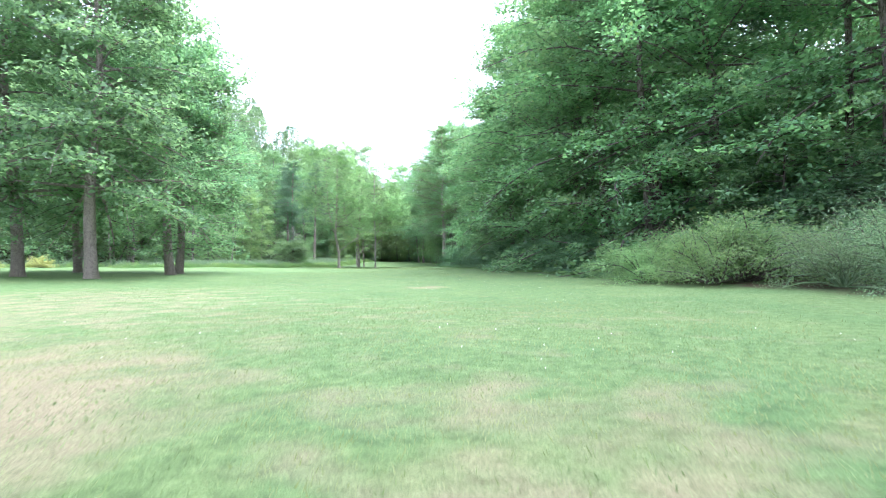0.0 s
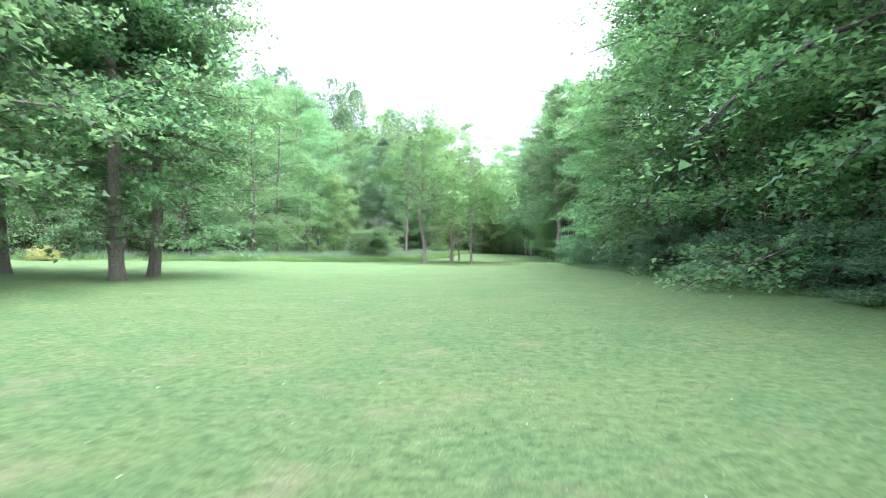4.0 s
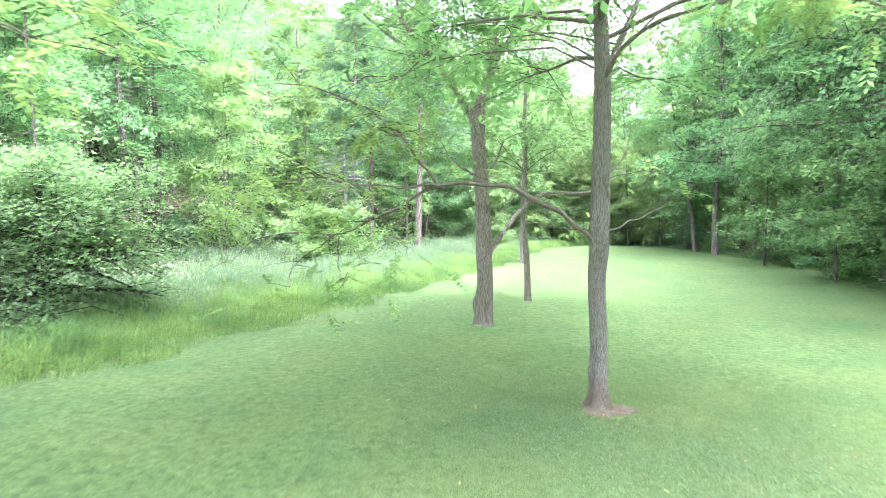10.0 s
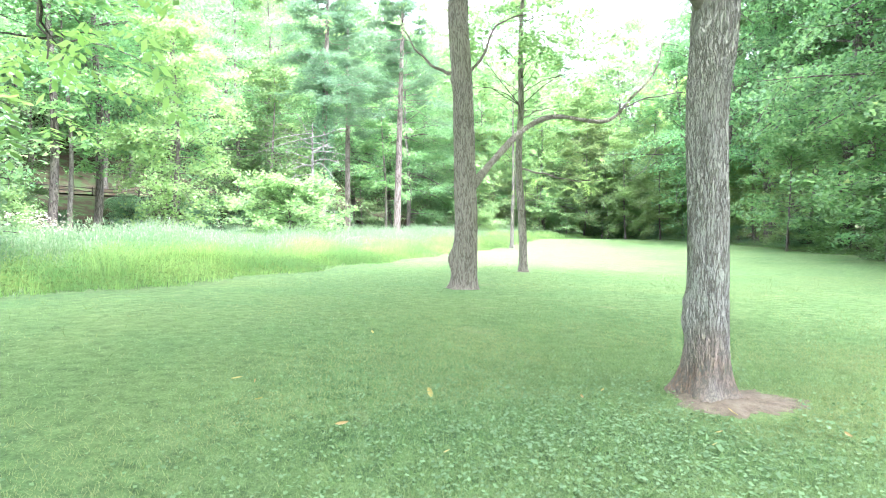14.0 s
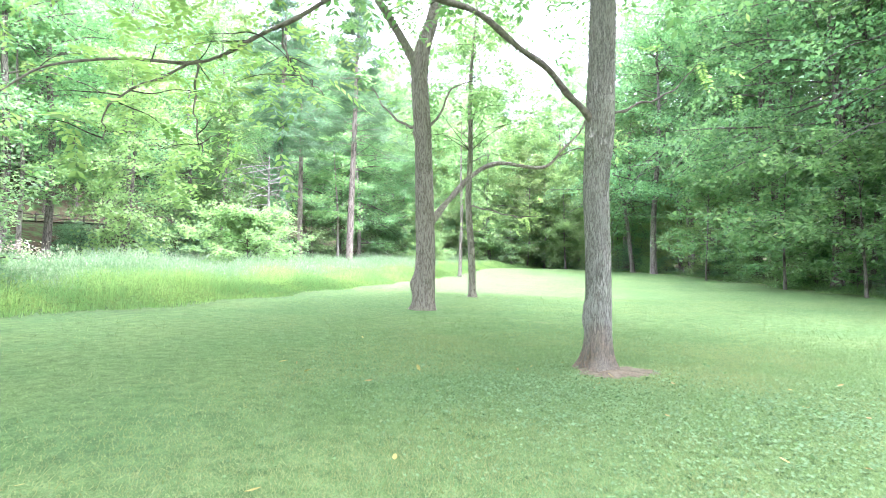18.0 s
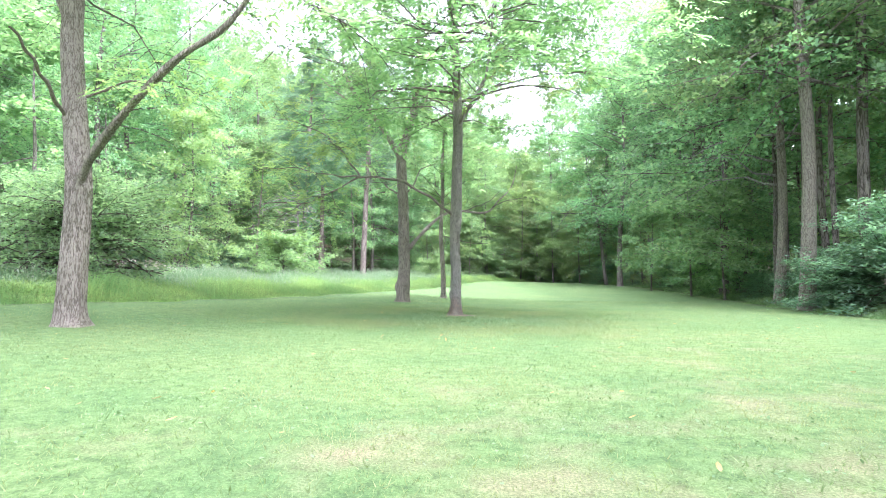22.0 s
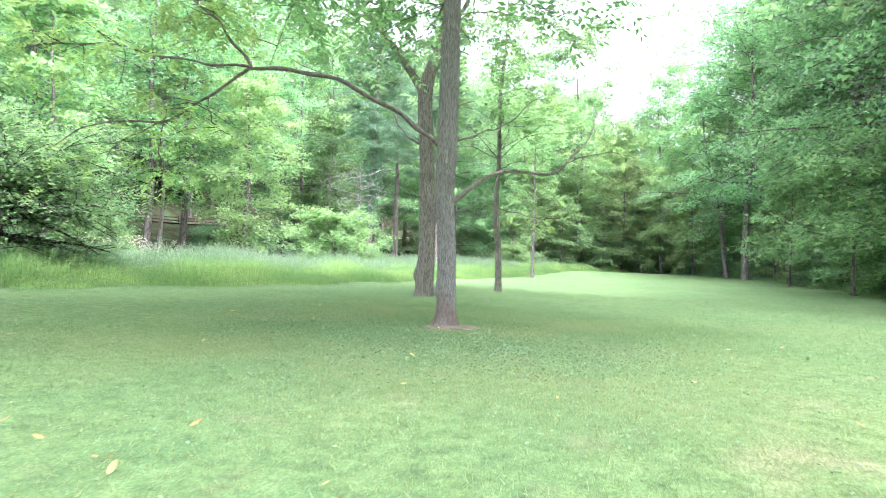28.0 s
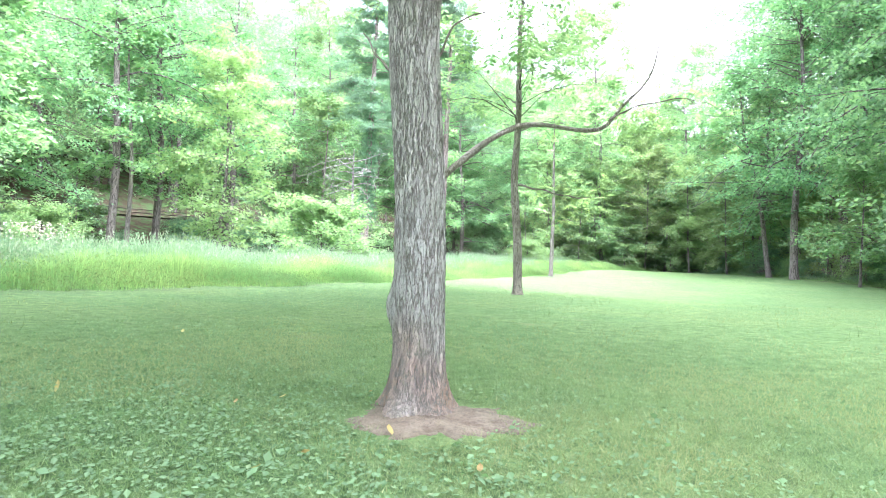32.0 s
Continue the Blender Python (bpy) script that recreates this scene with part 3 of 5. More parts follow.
# ---- the walnut trees on the lawn ----
def walnut(seed, x, y, trunk, radii, leaders, boughs, wild, label, bark=M_BARK, sides=72, steps=24, ridge=0.012, bumps=(), leaf_len=0.34, per=2, name="walnut_tree", turn=0, scatter=0.20, pairs=6, wild_len=(3.2, 5.8), wild_subs=10, leaflet=0.26, hero=True, kite=0, rise=(0.1, 1.0), bough_r=0.36, inner=0.55, leaf=M_WALNUT_BACKLIT, flare=0.7, group="walnut trees on the lawn"):
    """Trunk, leaders and boughs along given lines; 'wild' boughs (number, from, to height) fill the crown."""
    ob = thing(name, place(x, y, turn), label, "tree", group)
    g = np.random.default_rng(seed)
    part("trunk", trunk_mesh("trunk", trunk, radii, bark, g, sides, steps, ridge, flare, bumps), ob)
    gr = Growth(seed, 0.5, inner, 4.5)
    lines = [smooth_line(trunk, radii, 6)]
    for pts, r0, r1 in leaders:
        p, r = smooth_line(pts, np.linspace(r0, r1, len(pts)), 6)
        v, f = tube(p, r, 16)
        part("limb", mesh("limb", v + g.normal(0, 0.004, v.shape), f, bark, True), ob)
        lines.append((p, r))
    for pts, r0, r1, subs, n_leaf in boughs:
        line, r = smooth_line(pts, np.linspace(r0, r1, len(pts)), 8)
        wob = 0.02 * np.sin(np.linspace(0, 23, len(line)))[:, None] * np.array([0.3, 0.5, 1.0])
        limb = part("limb", mesh("limb", *tube(line + wob, r * (1 + 0.12 * np.sin(np.linspace(0, 37, len(line)))), 10 if r0 < 0.06 else 24), M_LIMB if r0 < 0.06 else bark, True), ob)
        spray = Growth(int(g.integers(1, 9999)))
        for k in range(subs):
            q = line[int(g.uniform(0.3, 0.999) * len(line))]
            d = unit(np.append(g.normal(0, 1, 2), g.uniform(-0.1, 0.5)))
            sl, sd = spray.bough(q, d, g.uniform(0.35, 0.8), 0.0065, 0.16, 4, 4, True, 3)
            for w in np.linspace(0.3, 1, n_leaf):
                spray.tips.append(sl[min(int(w * (len(sl) - 1)), len(sl) - 1)])
                spray.dirs.append(sd)
        if subs:
            spray.finish(limb, leaf, np.array([scatter] * 3), 2, 0.1, compound=(leaf_len, pairs, leaflet, len(spray.tips)), name="leaf_spray")
    floor_z = wild[0][1] - (0.5 if hero else 1.5)
    for count, lo, hi in wild:
        for k in range(count):
            p, r = lines[g.integers(0, len(lines))]
            ok = np.where((p[:, 2] > lo) & (p[:, 2] < hi))[0]
            if not len(ok):
                continue
            i = g.choice(ok)
            az = k * 2.4 + g.normal(0, 0.5)
            marks = len(gr.limbs), len(gr.twigs), len(gr.tips)
            gr.leafy(p[i], (math.cos(az), math.sin(az), g.uniform(*rise)), g.uniform(*wild_len), max(0.012, r[i] * bough_r), wild_subs, 4, 0.28, 0.55)
            if min(v[2] for v in gr.limbs[-1][0]) < floor_z:  # would hang below the crown
                del gr.limbs[marks[0]:], gr.twigs[marks[1]:], gr.tips[marks[2]:], gr.dirs[marks[2]:]
    keep = [i for i, p in enumerate(gr.tips) if p[2] > floor_z]
    gr.tips, gr.dirs = [gr.tips[i] for i in keep], [gr.dirs[i] for i in keep]
    for v, f in gr.limbs if hero else ():
        part("limb", mesh("limb", v, f, M_LIMB, True), ob)
    if not hero:
        gr.twigs += gr.limbs
    gr.finish(ob, M_CROWN, np.array([scatter, scatter, scatter]), per, 0.165, compound=None if kite else (leaf_len, pairs, leaflet, 0), kite=kite)
    return ob


walnut(11, -10.55, 88.8,
       [(0, 0, -0.12), (0.0, 0.0, 0.3), (0.0, -0.03, 1.2), (-0.02, -0.1, 2.0), (0.02, -0.14, 2.6), (0.06, -0.18, 4.0), (0.08, -0.2, 5.2), (0.02, -0.2, 7.0), (-0.1, -0.1, 10.0), (0.05, 0.0, 14.0), (0.1, 0.1, 17.5)],
       [0.150, 0.136, 0.130, 0.130, 0.148, 0.13, 0.12, 0.095, 0.07, 0.04, 0.012],
       [([(0.08, -0.2, 5.1), (0.35, 0.3, 5.9), (0.66, 0.9, 6.95), (0.8, 1.0, 8.5), (0.9, 1.4, 11.0)], 0.06, 0.015)],
       [([(-0.06, -0.2, 2.66), (-0.5, -0.7, 3.08), (-1.2, -1.45, 3.46), (-1.91, -2.15, 3.45)], 0.038, 0.025, 1, 3),
        ([(-1.91, -2.15, 3.45), (-2.15, -2.35, 3.85), (-2.41, -2.57, 4.2), (-2.9, -2.95, 4.55), (-3.6, -3.3, 4.7)], 0.022, 0.007, 16, 5),
        ([(-1.91, -2.15, 3.45), (-2.4, -2.75, 3.4), (-3.1, -3.4, 3.48), (-3.7, -3.9, 3.35)], 0.018, 0.006, 12, 5),
        ([(-1.91, -2.15, 3.45), (-2.6, -2.25, 3.1), (-3.3, -2.35, 2.82), (-4.29, -2.65, 2.8), (-4.6, -3.0, 2.45)], 0.022, 0.007, 9, 4),
        ([(-3.3, -2.35, 2.82), (-3.75, -2.75, 2.4), (-3.81, -2.78, 2.1)], 0.012, 0.004, 4, 4),
        ([(-3.3, -2.35, 2.82), (-3.27, -2.42, 2.37), (-3.2, -2.4, 2.02)], 0.011, 0.004, 4, 4),
        ([(-2.6, -2.25, 3.1), (-2.54, -2.17, 2.77), (-2.29, -2.04, 2.55)], 0.011, 0.004, 4, 4),
        ([(0.1, -0.25, 5.1), (0.5, -0.6, 5.55), (1.4, -1.0, 5.75), (2.6, -1.3, 5.6), (3.4, -1.6, 5.2)], 0.04, 0.01, 16, 5),
        ([(0.1, -0.05, 2.75), (0.45, 0.25, 2.95), (0.8, 0.4, 3.1), (1.1, 0.5, 3.4)], 0.018, 0.006, 1, 3)],
       [(34, 5.2, 8.5), (62, 7.5, 16.0), (20, 14.0, 18.0)],
       "walnut tree with furrowed lichen-grey bark in bare soil", M_BARK_LICHEN, 150, 40, 0.013, [(0.64, 1.75, 0.038), (0.72, 2.0, 0.032), (0.79, 1.6, 0.028), (2.6, 2.45, 0.035), (2.35, 4.0, 0.02)], flare=1.35)

walnut(12, -14.35, 95.5,
       [(0, 0, -0.12), (0.02, 0, 0.3), (0.05, 0.02, 1.3), (0.02, 0.05, 2.2), (-0.03, 0.06, 4.0), (-0.12, 0.05, 5.9), (0.1, 0.4, 7.2), (0.23, 0.7, 8.4), (0.3, 0.9, 11.0), (0.35, 1.0, 15.5), (0.4, 1.0, 22.0)],
       [0.27, 0.25, 0.225, 0.22, 0.20, 0.20, 0.15, 0.13, 0.09, 0.05, 0.012],
       [([(-0.12, 0.05, 5.75), (-0.55, -0.4, 6.6), (-1.15, -1.2, 7.65), (-1.6, -1.5, 8.2), (-2.0, -1.7, 9.8), (-2.4, -1.9, 16.0)], 0.12, 0.02),
        ([(-1.2, -1.2, 7.7), (-2.0, -1.6, 8.0), (-2.9, -2.0, 8.8)], 0.06, 0.015),
        ([(0.2, 0.5, 7.6), (0.8, 0.9, 8.8), (1.3, 1.1, 10.5), (1.6, 1.2, 13.0)], 0.08, 0.015)],
       [([(0.12, 0.15, 2.05), (0.45, 0.9, 2.75), (0.86, 1.9, 3.5), (1.5, 2.9, 3.98), (2.63, 4.08, 4.02), (3.2, 4.2, 4.6), (3.75, 4.3, 5.2), (4.0, 4.4, 6.2)], 0.085, 0.015, 3, 4),
        ([(2.9, 4.1, 4.25), (3.5, 4.3, 4.55), (4.5, 4.6, 4.7), (5.2, 4.9, 4.5)], 0.022, 0.006, 4, 4),
        ([(-0.1, 0.0, 4.4), (-0.5, 0.15, 4.5), (-1.05, 0.3, 4.95), (-1.5, 0.4, 5.6)], 0.045, 0.012, 0, 3),
        ([(0.1, 0.1, 4.4), (0.35, 0.3, 4.8), (0.6, 0.4, 5.4), (1.2, 0.5, 5.6)], 0.035, 0.012, 0, 3)],
       [(20, 6.8, 11.0), (70, 9.5, 17.0), (34, 16.0, 22.5)],
       "large walnut tree with a forked trunk and low bare limb", M_BARK, 100, 22, 0.014, per=2, bumps=[(0.72, 1.75, 0.11), (2.1, 5.9, 0.06), (4.4, 1.6, 0.05)])

walnut(13, -15.05, 81.17,
       [(0, 0, -0.12), (-0.02, 0.0, 0.3), (-0.02, 0.03, 1.2), (-0.05, 0.08, 2.3), (-0.36, 0.18, 4.0), (-0.55, 0.28, 5.3), (-0.45, 0.35, 7.0), (-0.3, 0.4, 9.5), (-0.2, 0.4, 14.5), (-0.1, 0.4, 21.0)],
       [0.235, 0.215, 0.195, 0.19, 0.17, 0.16, 0.11, 0.085, 0.05, 0.012],
       [([(-0.55, 0.28, 5.1), (-0.95, 0.2, 6.1), (-1.25, 0.15, 7.5), (-1.5, 0.1, 9.5), (-1.9, 0.0, 16.0)], 0.11, 0.015)],
       [([(-0.1, 0.02, 2.1), (0.35, -0.1, 2.65), (1.2, -0.3, 3.3), (2.2, -0.4, 4.0), (2.9, -0.28, 4.45), (3.5, -0.2, 5.1), (4.4, -0.1, 5.25), (5.2, 0.1, 5.7)], 0.078, 0.02, 12, 5),
        ([(-0.35, 0.1, 3.35), (-0.1, -0.5, 3.75), (0.15, -1.0, 4.0), (0.4, -1.5, 4.2)], 0.035, 0.018, 0, 3),
        ([(-0.4, 0.2, 3.7), (0.4, 0.5, 4.1), (1.1, 0.7, 4.1), (1.6, 0.9, 3.9)], 0.024, 0.006, 5, 4)],
       [(22, 5.6, 9.5), (66, 8.5, 16.5), (34, 15.5, 21.0)],
       "walnut tree with a long crooked side limb", M_BARK, 100, 22, 0.013, per=2, bumps=[(2.3, 4.6, 0.05)])

walnut(14, -14.22, 101.4,
       [(0, 0, -0.1), (-0.05, 0.05, 1.5), (-0.15, 0.0, 3.2), (-0.1, 0.1, 5.0), (-0.1, 0.1, 7.5), (0.1, 0.2, 10.0), (0.15, 0.2, 13.0)],
       [0.13, 0.115, 0.10, 0.085, 0.06, 0.04, 0.01],
       [], [([(-0.1, 0.0, 3.1), (0.6, 0.3, 2.95), (1.4, 0.5, 2.75), (2.2, 0.7, 2.75)], 0.03, 0.008, 10, 4),
            ([(-0.1, 0.1, 5.4), (-0.5, 0.1, 5.7), (-1.2, 0.2, 6.2)], 0.02, 0.006, 2, 3),
            ([(-0.1, 0.1, 4.6), (0.5, 0.3, 4.9), (1.2, 0.4, 4.8)], 0.02, 0.006, 2, 3)],
       [(26, 4.8, 13.0)], "slender walnut tree with sparse leaves", M_BARK, 40, 10, 0.006, (), wild_len=(1.4, 3.4), per=2, bough_r=0.2, rise=(0.3, 1.2), inner=0.3, hero=False)

walnut(15, -18.67, 121.1,
       [(0, 0, -0.1), (0.05, 0.0, 2.0), (0.1, 0.05, 4.5), (0.05, 0.1, 8.0), (0.1, 0.1, 12.0)],
       [0.13, 0.115, 0.095, 0.06, 0.012],
       [], [([(0.1, 0, 3.2), (0.9, -0.3, 3.5), (2.0, -0.5, 3.3)], 0.025, 0.008, 10, 4)],
       [(26, 4.4, 12.0)], "slender pale-barked tree at the lawn's edge", M_BARK_PALE, 30, 8, 0.004, (), hero=False, per=2, bough_r=0.2, rise=(0.3, 1.2), inner=0.3, wild_len=(1.6, 3.4))


# the clump of walnuts with low sweeping crowns
def lawn_walnut(seed, x, y, height, bare, spread, label):
    return forest_tree(seed, place(x, y), height, bare, spread, label, M_LAWN_WALNUT, bark=M_BARK, limbs=78, subs=7, per_tip=5, leaf_per=13, size=0.23, trunk_r=0.34,
                       low_droop=0.12, name="walnut_tree", group="walnut trees on the lawn", scatter=(0.40, 0.40, 0.18), tilt=0.36, flat=0.5)


w1 = lawn_walnut(21, -18.4, 26.8, 20.5, 5.2, 5.4, "walnut tree with a leafy low-hanging crown on the lawn")
w2 = lawn_walnut(22, -19.6, 38.4, 19.0, 5.2, 5.6, "walnut tree with a dense drooping crown on the lawn")
copy_at(w1, -24.6, 29.7, 130, 1.0)
copy_at(w2, -27.4, 39.6, 75, 0.92)
copy_at(w2, -20.7, 42.0, 215, 0.95)
copy_at(w1, -33.0, 20.0, 20, 1.1)

# ---- woodland trees: a few kinds, then copies ----
kinds = {
    "edge_a": forest_tree(31, place(11.5, 26), 21, 1.2, 5.0, "dark green maple with sprays down to the ground", M_MAPLE, limbs=60, subs=5, leaf_per=22, size=0.175, trunk_r=0.27, scatter=(0.40, 0.40, 0.14), tilt=0.28, flat=0.6),
    "edge_b": forest_tree(32, place(10.5, 38), 19, 0.9, 4.6, "dark green maple at the wood's edge", M_MAPLE, limbs=58, subs=5, leaf_per=22, size=0.175, trunk_r=0.24, scatter=(0.40, 0.40, 0.14), tilt=0.28, flat=0.6),
    "tall_a": forest_tree(33, place(2.6, 103.5), 24, 7.5, 4.8, "tall woodland tree with a long bare trunk", M_MAPLE, limbs=38, subs=4, per_tip=4, leaf_per=28, size=0.16, trunk_r=0.22, low_droop=-0.15, scatter=(0.36, 0.36, 0.17), tilt=0.42, flat=0.45),
    "tall_b": forest_tree(34, place(4.0, 106), 23, 5.5, 4.6, "tall woodland tree with layered light sprays", M_LIGHT, limbs=36, subs=4, per_tip=4, leaf_per=28, size=0.16, trunk_r=0.17, low_droop=-0.15, scatter=(0.36, 0.36, 0.17), tilt=0.42, flat=0.45),
    "pale": forest_tree(42, place(-45.0, 111.2), 17, 5.5, 3.2, "slim tree with a pale straight trunk", M_LIGHT, bark=M_BARK_PALE, limbs=26, subs=5, leaf_per=7, size=0.3, trunk_r=0.17, scatter=(0.4, 0.4, 0.2)),
    "hill_a": forest_tree(35, place(-50, 98), 23, 2.4, 5.4, "light green hillside tree in full leaf", M_LIGHT, limbs=50, subs=7, leaf_per=19, size=0.16, trunk_r=0.24, scatter=(0.32, 0.32, 0.2), tilt=0.45, flat=0.45),
    "hill_b": forest_tree(36, place(-49, 124), 22, 2.0, 5.2, "green hillside tree in full leaf", M_MAPLE, limbs=50, subs=7, leaf_per=19, size=0.16, trunk_r=0.22, scatter=(0.32, 0.32, 0.18), tilt=0.35, flat=0.5),
    "arch": forest_tree(46, place(3.2, 110), 21, 6.0, 6.0, "spreading maple reaching out over the lawn", M_MAPLE, limbs=44, subs=4, per_tip=4, leaf_per=28, size=0.16, trunk_r=0.24, low_droop=-0.05, scatter=(0.38, 0.38, 0.17), tilt=0.42, flat=0.45),
    "young": forest_tree(37, place(-44, 95), 8, 0.4, 2.6, "young broad-leaved tree under taller ones", M_LIGHT, limbs=26, subs=5, leaf_per=7, size=0.22, trunk_r=0.07, name="young_tree"),
    "pole": forest_tree(40, place(2.8, 101.8), 23, 11.0, 3.6, "slender woodland tree with a bare pole-like trunk", M_MAPLE, limbs=22, subs=5, leaf_per=8, size=0.22, trunk_r=0.16, low_droop=-0.15, scatter=(0.4, 0.4, 0.1), flat=0.6),
    # lit twin of 'low': light reaching into the wood is put into its leaf colour
    "low_lit": forest_tree(39, place(6.0, 104), 7, 1.4, 3.2, "understorey maple with flat sprays, leaves tinted as if lit", M_LIGHT, limbs=26, subs=6, leaf_per=8, size=0.19, trunk_r=0.07, low_droop=0.1, name="understorey_tree", scatter=(0.3, 0.3, 0.14), tilt=0.3, flat=0.55),
    "low": forest_tree(38, place(1.5, 112), 7, 1.2, 3.2, "understorey maple with flat spreading sprays", M_MAPLE, limbs=26, subs=6, leaf_per=8, size=0.19, trunk_r=0.08, low_droop=0.1, name="understorey_tree"),
}


distant = []
GROUPS = {"bush": "bushes at the wood's edge", "bramble": "bramble thickets", "weedy": "weed thickets", "mound": "round bushes in the meadow", "young": "young trees", "golden": "golden shrubs", "low": "understorey trees", "low_lit": "understorey trees"}


def plant(kind, x, y, scale=1.0, turn=None):
    bearing = math.degrees(math.atan2(-(x + 9), y - 86))
    if 40 < bearing < 60 and -70 < x < -38 and kind.startswith("hill"):
        kind = "tall_a"  # bare trunks over the open slope below the track
    if 42 < bearing < 58 and -60 < x < -38 and (kind == "young" or kind.startswith("back")):
        return
    if kind.startswith("back"):
        distant.append((x, y, scale))
        return
    copy_at(kinds[kind], x, y, rng.uniform(0, 360) if turn is None else turn, scale, "", GROUPS.get(kind, "woodland trees"))


# right-hand wood, front to back
for y in np.arange(-14, 82, 4.6):
    plant(rng.choice(["edge_a", "edge_b"]), right_edge(y) + rng.uniform(3.2, 4.8) + 7.0 * smoothstep(26, 19, y), y + rng.uniform(-1, 1), rng.uniform(0.85, 1.15) * (1 + 0.3 * smoothstep(14, 22, y) * smoothstep(62, 48, y)))
for y in np.arange(-16, 84, 7.0):
    plant(rng.choice(["edge_b", "tall_a"]) if y < 72 else "tall_b", right_edge(y) + rng.uniform(9, 13), y + rng.uniform(-2, 2), rng.uniform(0.95, 1.25))
for y in np.arange(-20, 70, 11.0):
    plant("tall_a", right_edge(y) + rng.uniform(18, 26), y + rng.uniform(-3, 3), rng.uniform(1.0, 1.3))
for x, y, kind, s in ((2.6, 98, "tall_a", 1.0), (4.2, 101, "tall_a", 1.1), (5.5, 95, "tall_a", 1.0),
                      (1.6, 109, "tall_a", 1.1), (4.8, 112, "tall_a", 1.1), (0.9, 116, "tall_a", 1.1), (5.0, 121, "tall_a", 1.2), (0.2, 123, "tall_a", 1.1), (-0.9, 130, "tall_a", 1.05), (3.0, 130, "tall_a", 1.15),
                      (-3.2, 137, "tall_b", 1.0), (0.8, 140, "hill_a", 1.0), (-6.5, 147, "tall_b", 0.95), (-2.5, 149, "hill_a", 1.0), (9, 108, "tall_a", 1.15), (11, 122, "tall_a", 1.2), (9, 137, "tall_a", 1.1), (4.4, 126, "tall_a", 1.1), (6.5, 116, "tall_a", 1.15), (2.0, 134, "tall_a", 1.1)):
    plant(kind, x + 1.6, y, s)
for x, y, s in ((1.5, 126.5, 1.1), (0.2, 134.0, 1.1), (-4.4, 133.5, 1.12), (-3.4, 141.0, 1.1)):
    plant("arch", x, y, s)
for y in np.arange(112, 150, 11.0):
    plant("arch", right_edge(y) + rng.uniform(1.6, 2.8), y + rng.uniform(-1, 1), rng.uniform(1.0, 1.2) + 0.2 * smoothstep(112, 130, y))
for x, y in ((-12, 160), (-23, 155), (-29, 152)):
    plant("hill_a", x, y, rng.uniform(1.15, 1.4))
for x, y, s in ((3.0, 98.2, 1.1), (1.8, 104.8, 1.15), (0.6, 111.0, 1.15)):
    plant("tall_a", x, y, s)
for x, y, s in ((2.2, 99.5, 0.8), (1.4, 103.6, 0.75), (3.4, 104.6, 0.95), (5.2, 100.4, 0.9), (2.0, 111.4, 0.8), (3.8, 108.6, 0.7), (5.8, 113.5, 0.95), (1.2, 119.5, 0.8), (3.0, 117.0, 0.75), (-0.4, 126.6, 0.8), (7.2, 97.5, 0.9)):
    plant("pole", x, y, s)
for x, y, s in ((-0.4, 106.5, 0.85), (-0.9, 113.0, 1.0), (-2.4, 123.0, 0.95)):
    plant("low_lit", x, y, s)
for x, y, s in ((2.3, 107, 0.8), (0.8, 114.5, 0.9), (-4.6, 142, 0.8), (3.5, 88, 0.9), (4.4, 116, 1.0)):
    plant("low", x, y, s)
for y in np.arange(-25, 175, 7.0):
    for d in (42,) if 75 < y < 155 else (24, 40):
        plant("back", right_edge(min(y, 150)) + d + rng.uniform(-4, 4), y + rng.uniform(-3, 3), rng.uniform(0.9, 1.3))
    # from y = 84 on, the lighter leaf colour stands in for light inside the wood
    plant("low" if y < 84 else "low_lit", right_edge(min(y, 150)) + rng.uniform(6, 12), y + rng.uniform(-3, 3), rng.uniform(0.9, 1.3))
    if y < 80:
        plant("low", right_edge(y) + rng.uniform(14, 24), y + rng.uniform(-3, 3), rng.uniform(1.0, 1.5))
for x, y, s in ((-37.5, 98.6, 0.9), (-41.5, 127.2, 0.9), (-47, 104, 1.0), (-33, 133, 0.8), (-10.5, 153, 0.7), (-14.5, 152, 0.75), (-52, 66, 0.9), (-44, 72, 0.85), (-5.5, 146, 0.8)):
    plant("pale", x, y, s)
# the two great trees at the wood's edge
big = forest_tree(43, place(0.5, 96.9), 25, 9.0, 5.0, "great tree with a thick pinkish-grey trunk", M_LIGHT, bark=M_BARK, limbs=46, subs=6, leaf_per=14, size=0.16, trunk_r=0.27, low_droop=0.0, tilt=0.4, flat=0.5)
fork = forest_tree(44, place(0.7, 101.2), 22, 7.5, 4.6, "forked tree with pale dead lower limbs", M_LIGHT, bark=M_BARK, limbs=40, subs=6, leaf_per=14, size=0.16, trunk_r=0.22, low_droop=0.0, tilt=0.4, flat=0.5)
dead = Growth(45)
for k, (az, h_) in enumerate(((3.3, 6.2), (3.9, 5.6), (2.7, 7.4), (4.6, 6.8), (3.5, 8.6), (2.2, 5.2))):
    line, _ = dead.bough((0, 0, h_), (math.cos(az), math.sin(az), 0.25), 3.6 + 0.3 * k, 0.055, 0.12, 6, 6, False, 2)
    for q in line[4::2]:
        dead.bough(q, unit(dead.g.normal(0, 1, 3) + [math.cos(az), math.sin(az), 0.2]), 1.0, 0.016, 0.15, 4, 4)
part("dead_limb", mesh("dead_limb", *join(dead.limbs), M_DEADWOOD, True), fork, "bare bleached dead limbs")
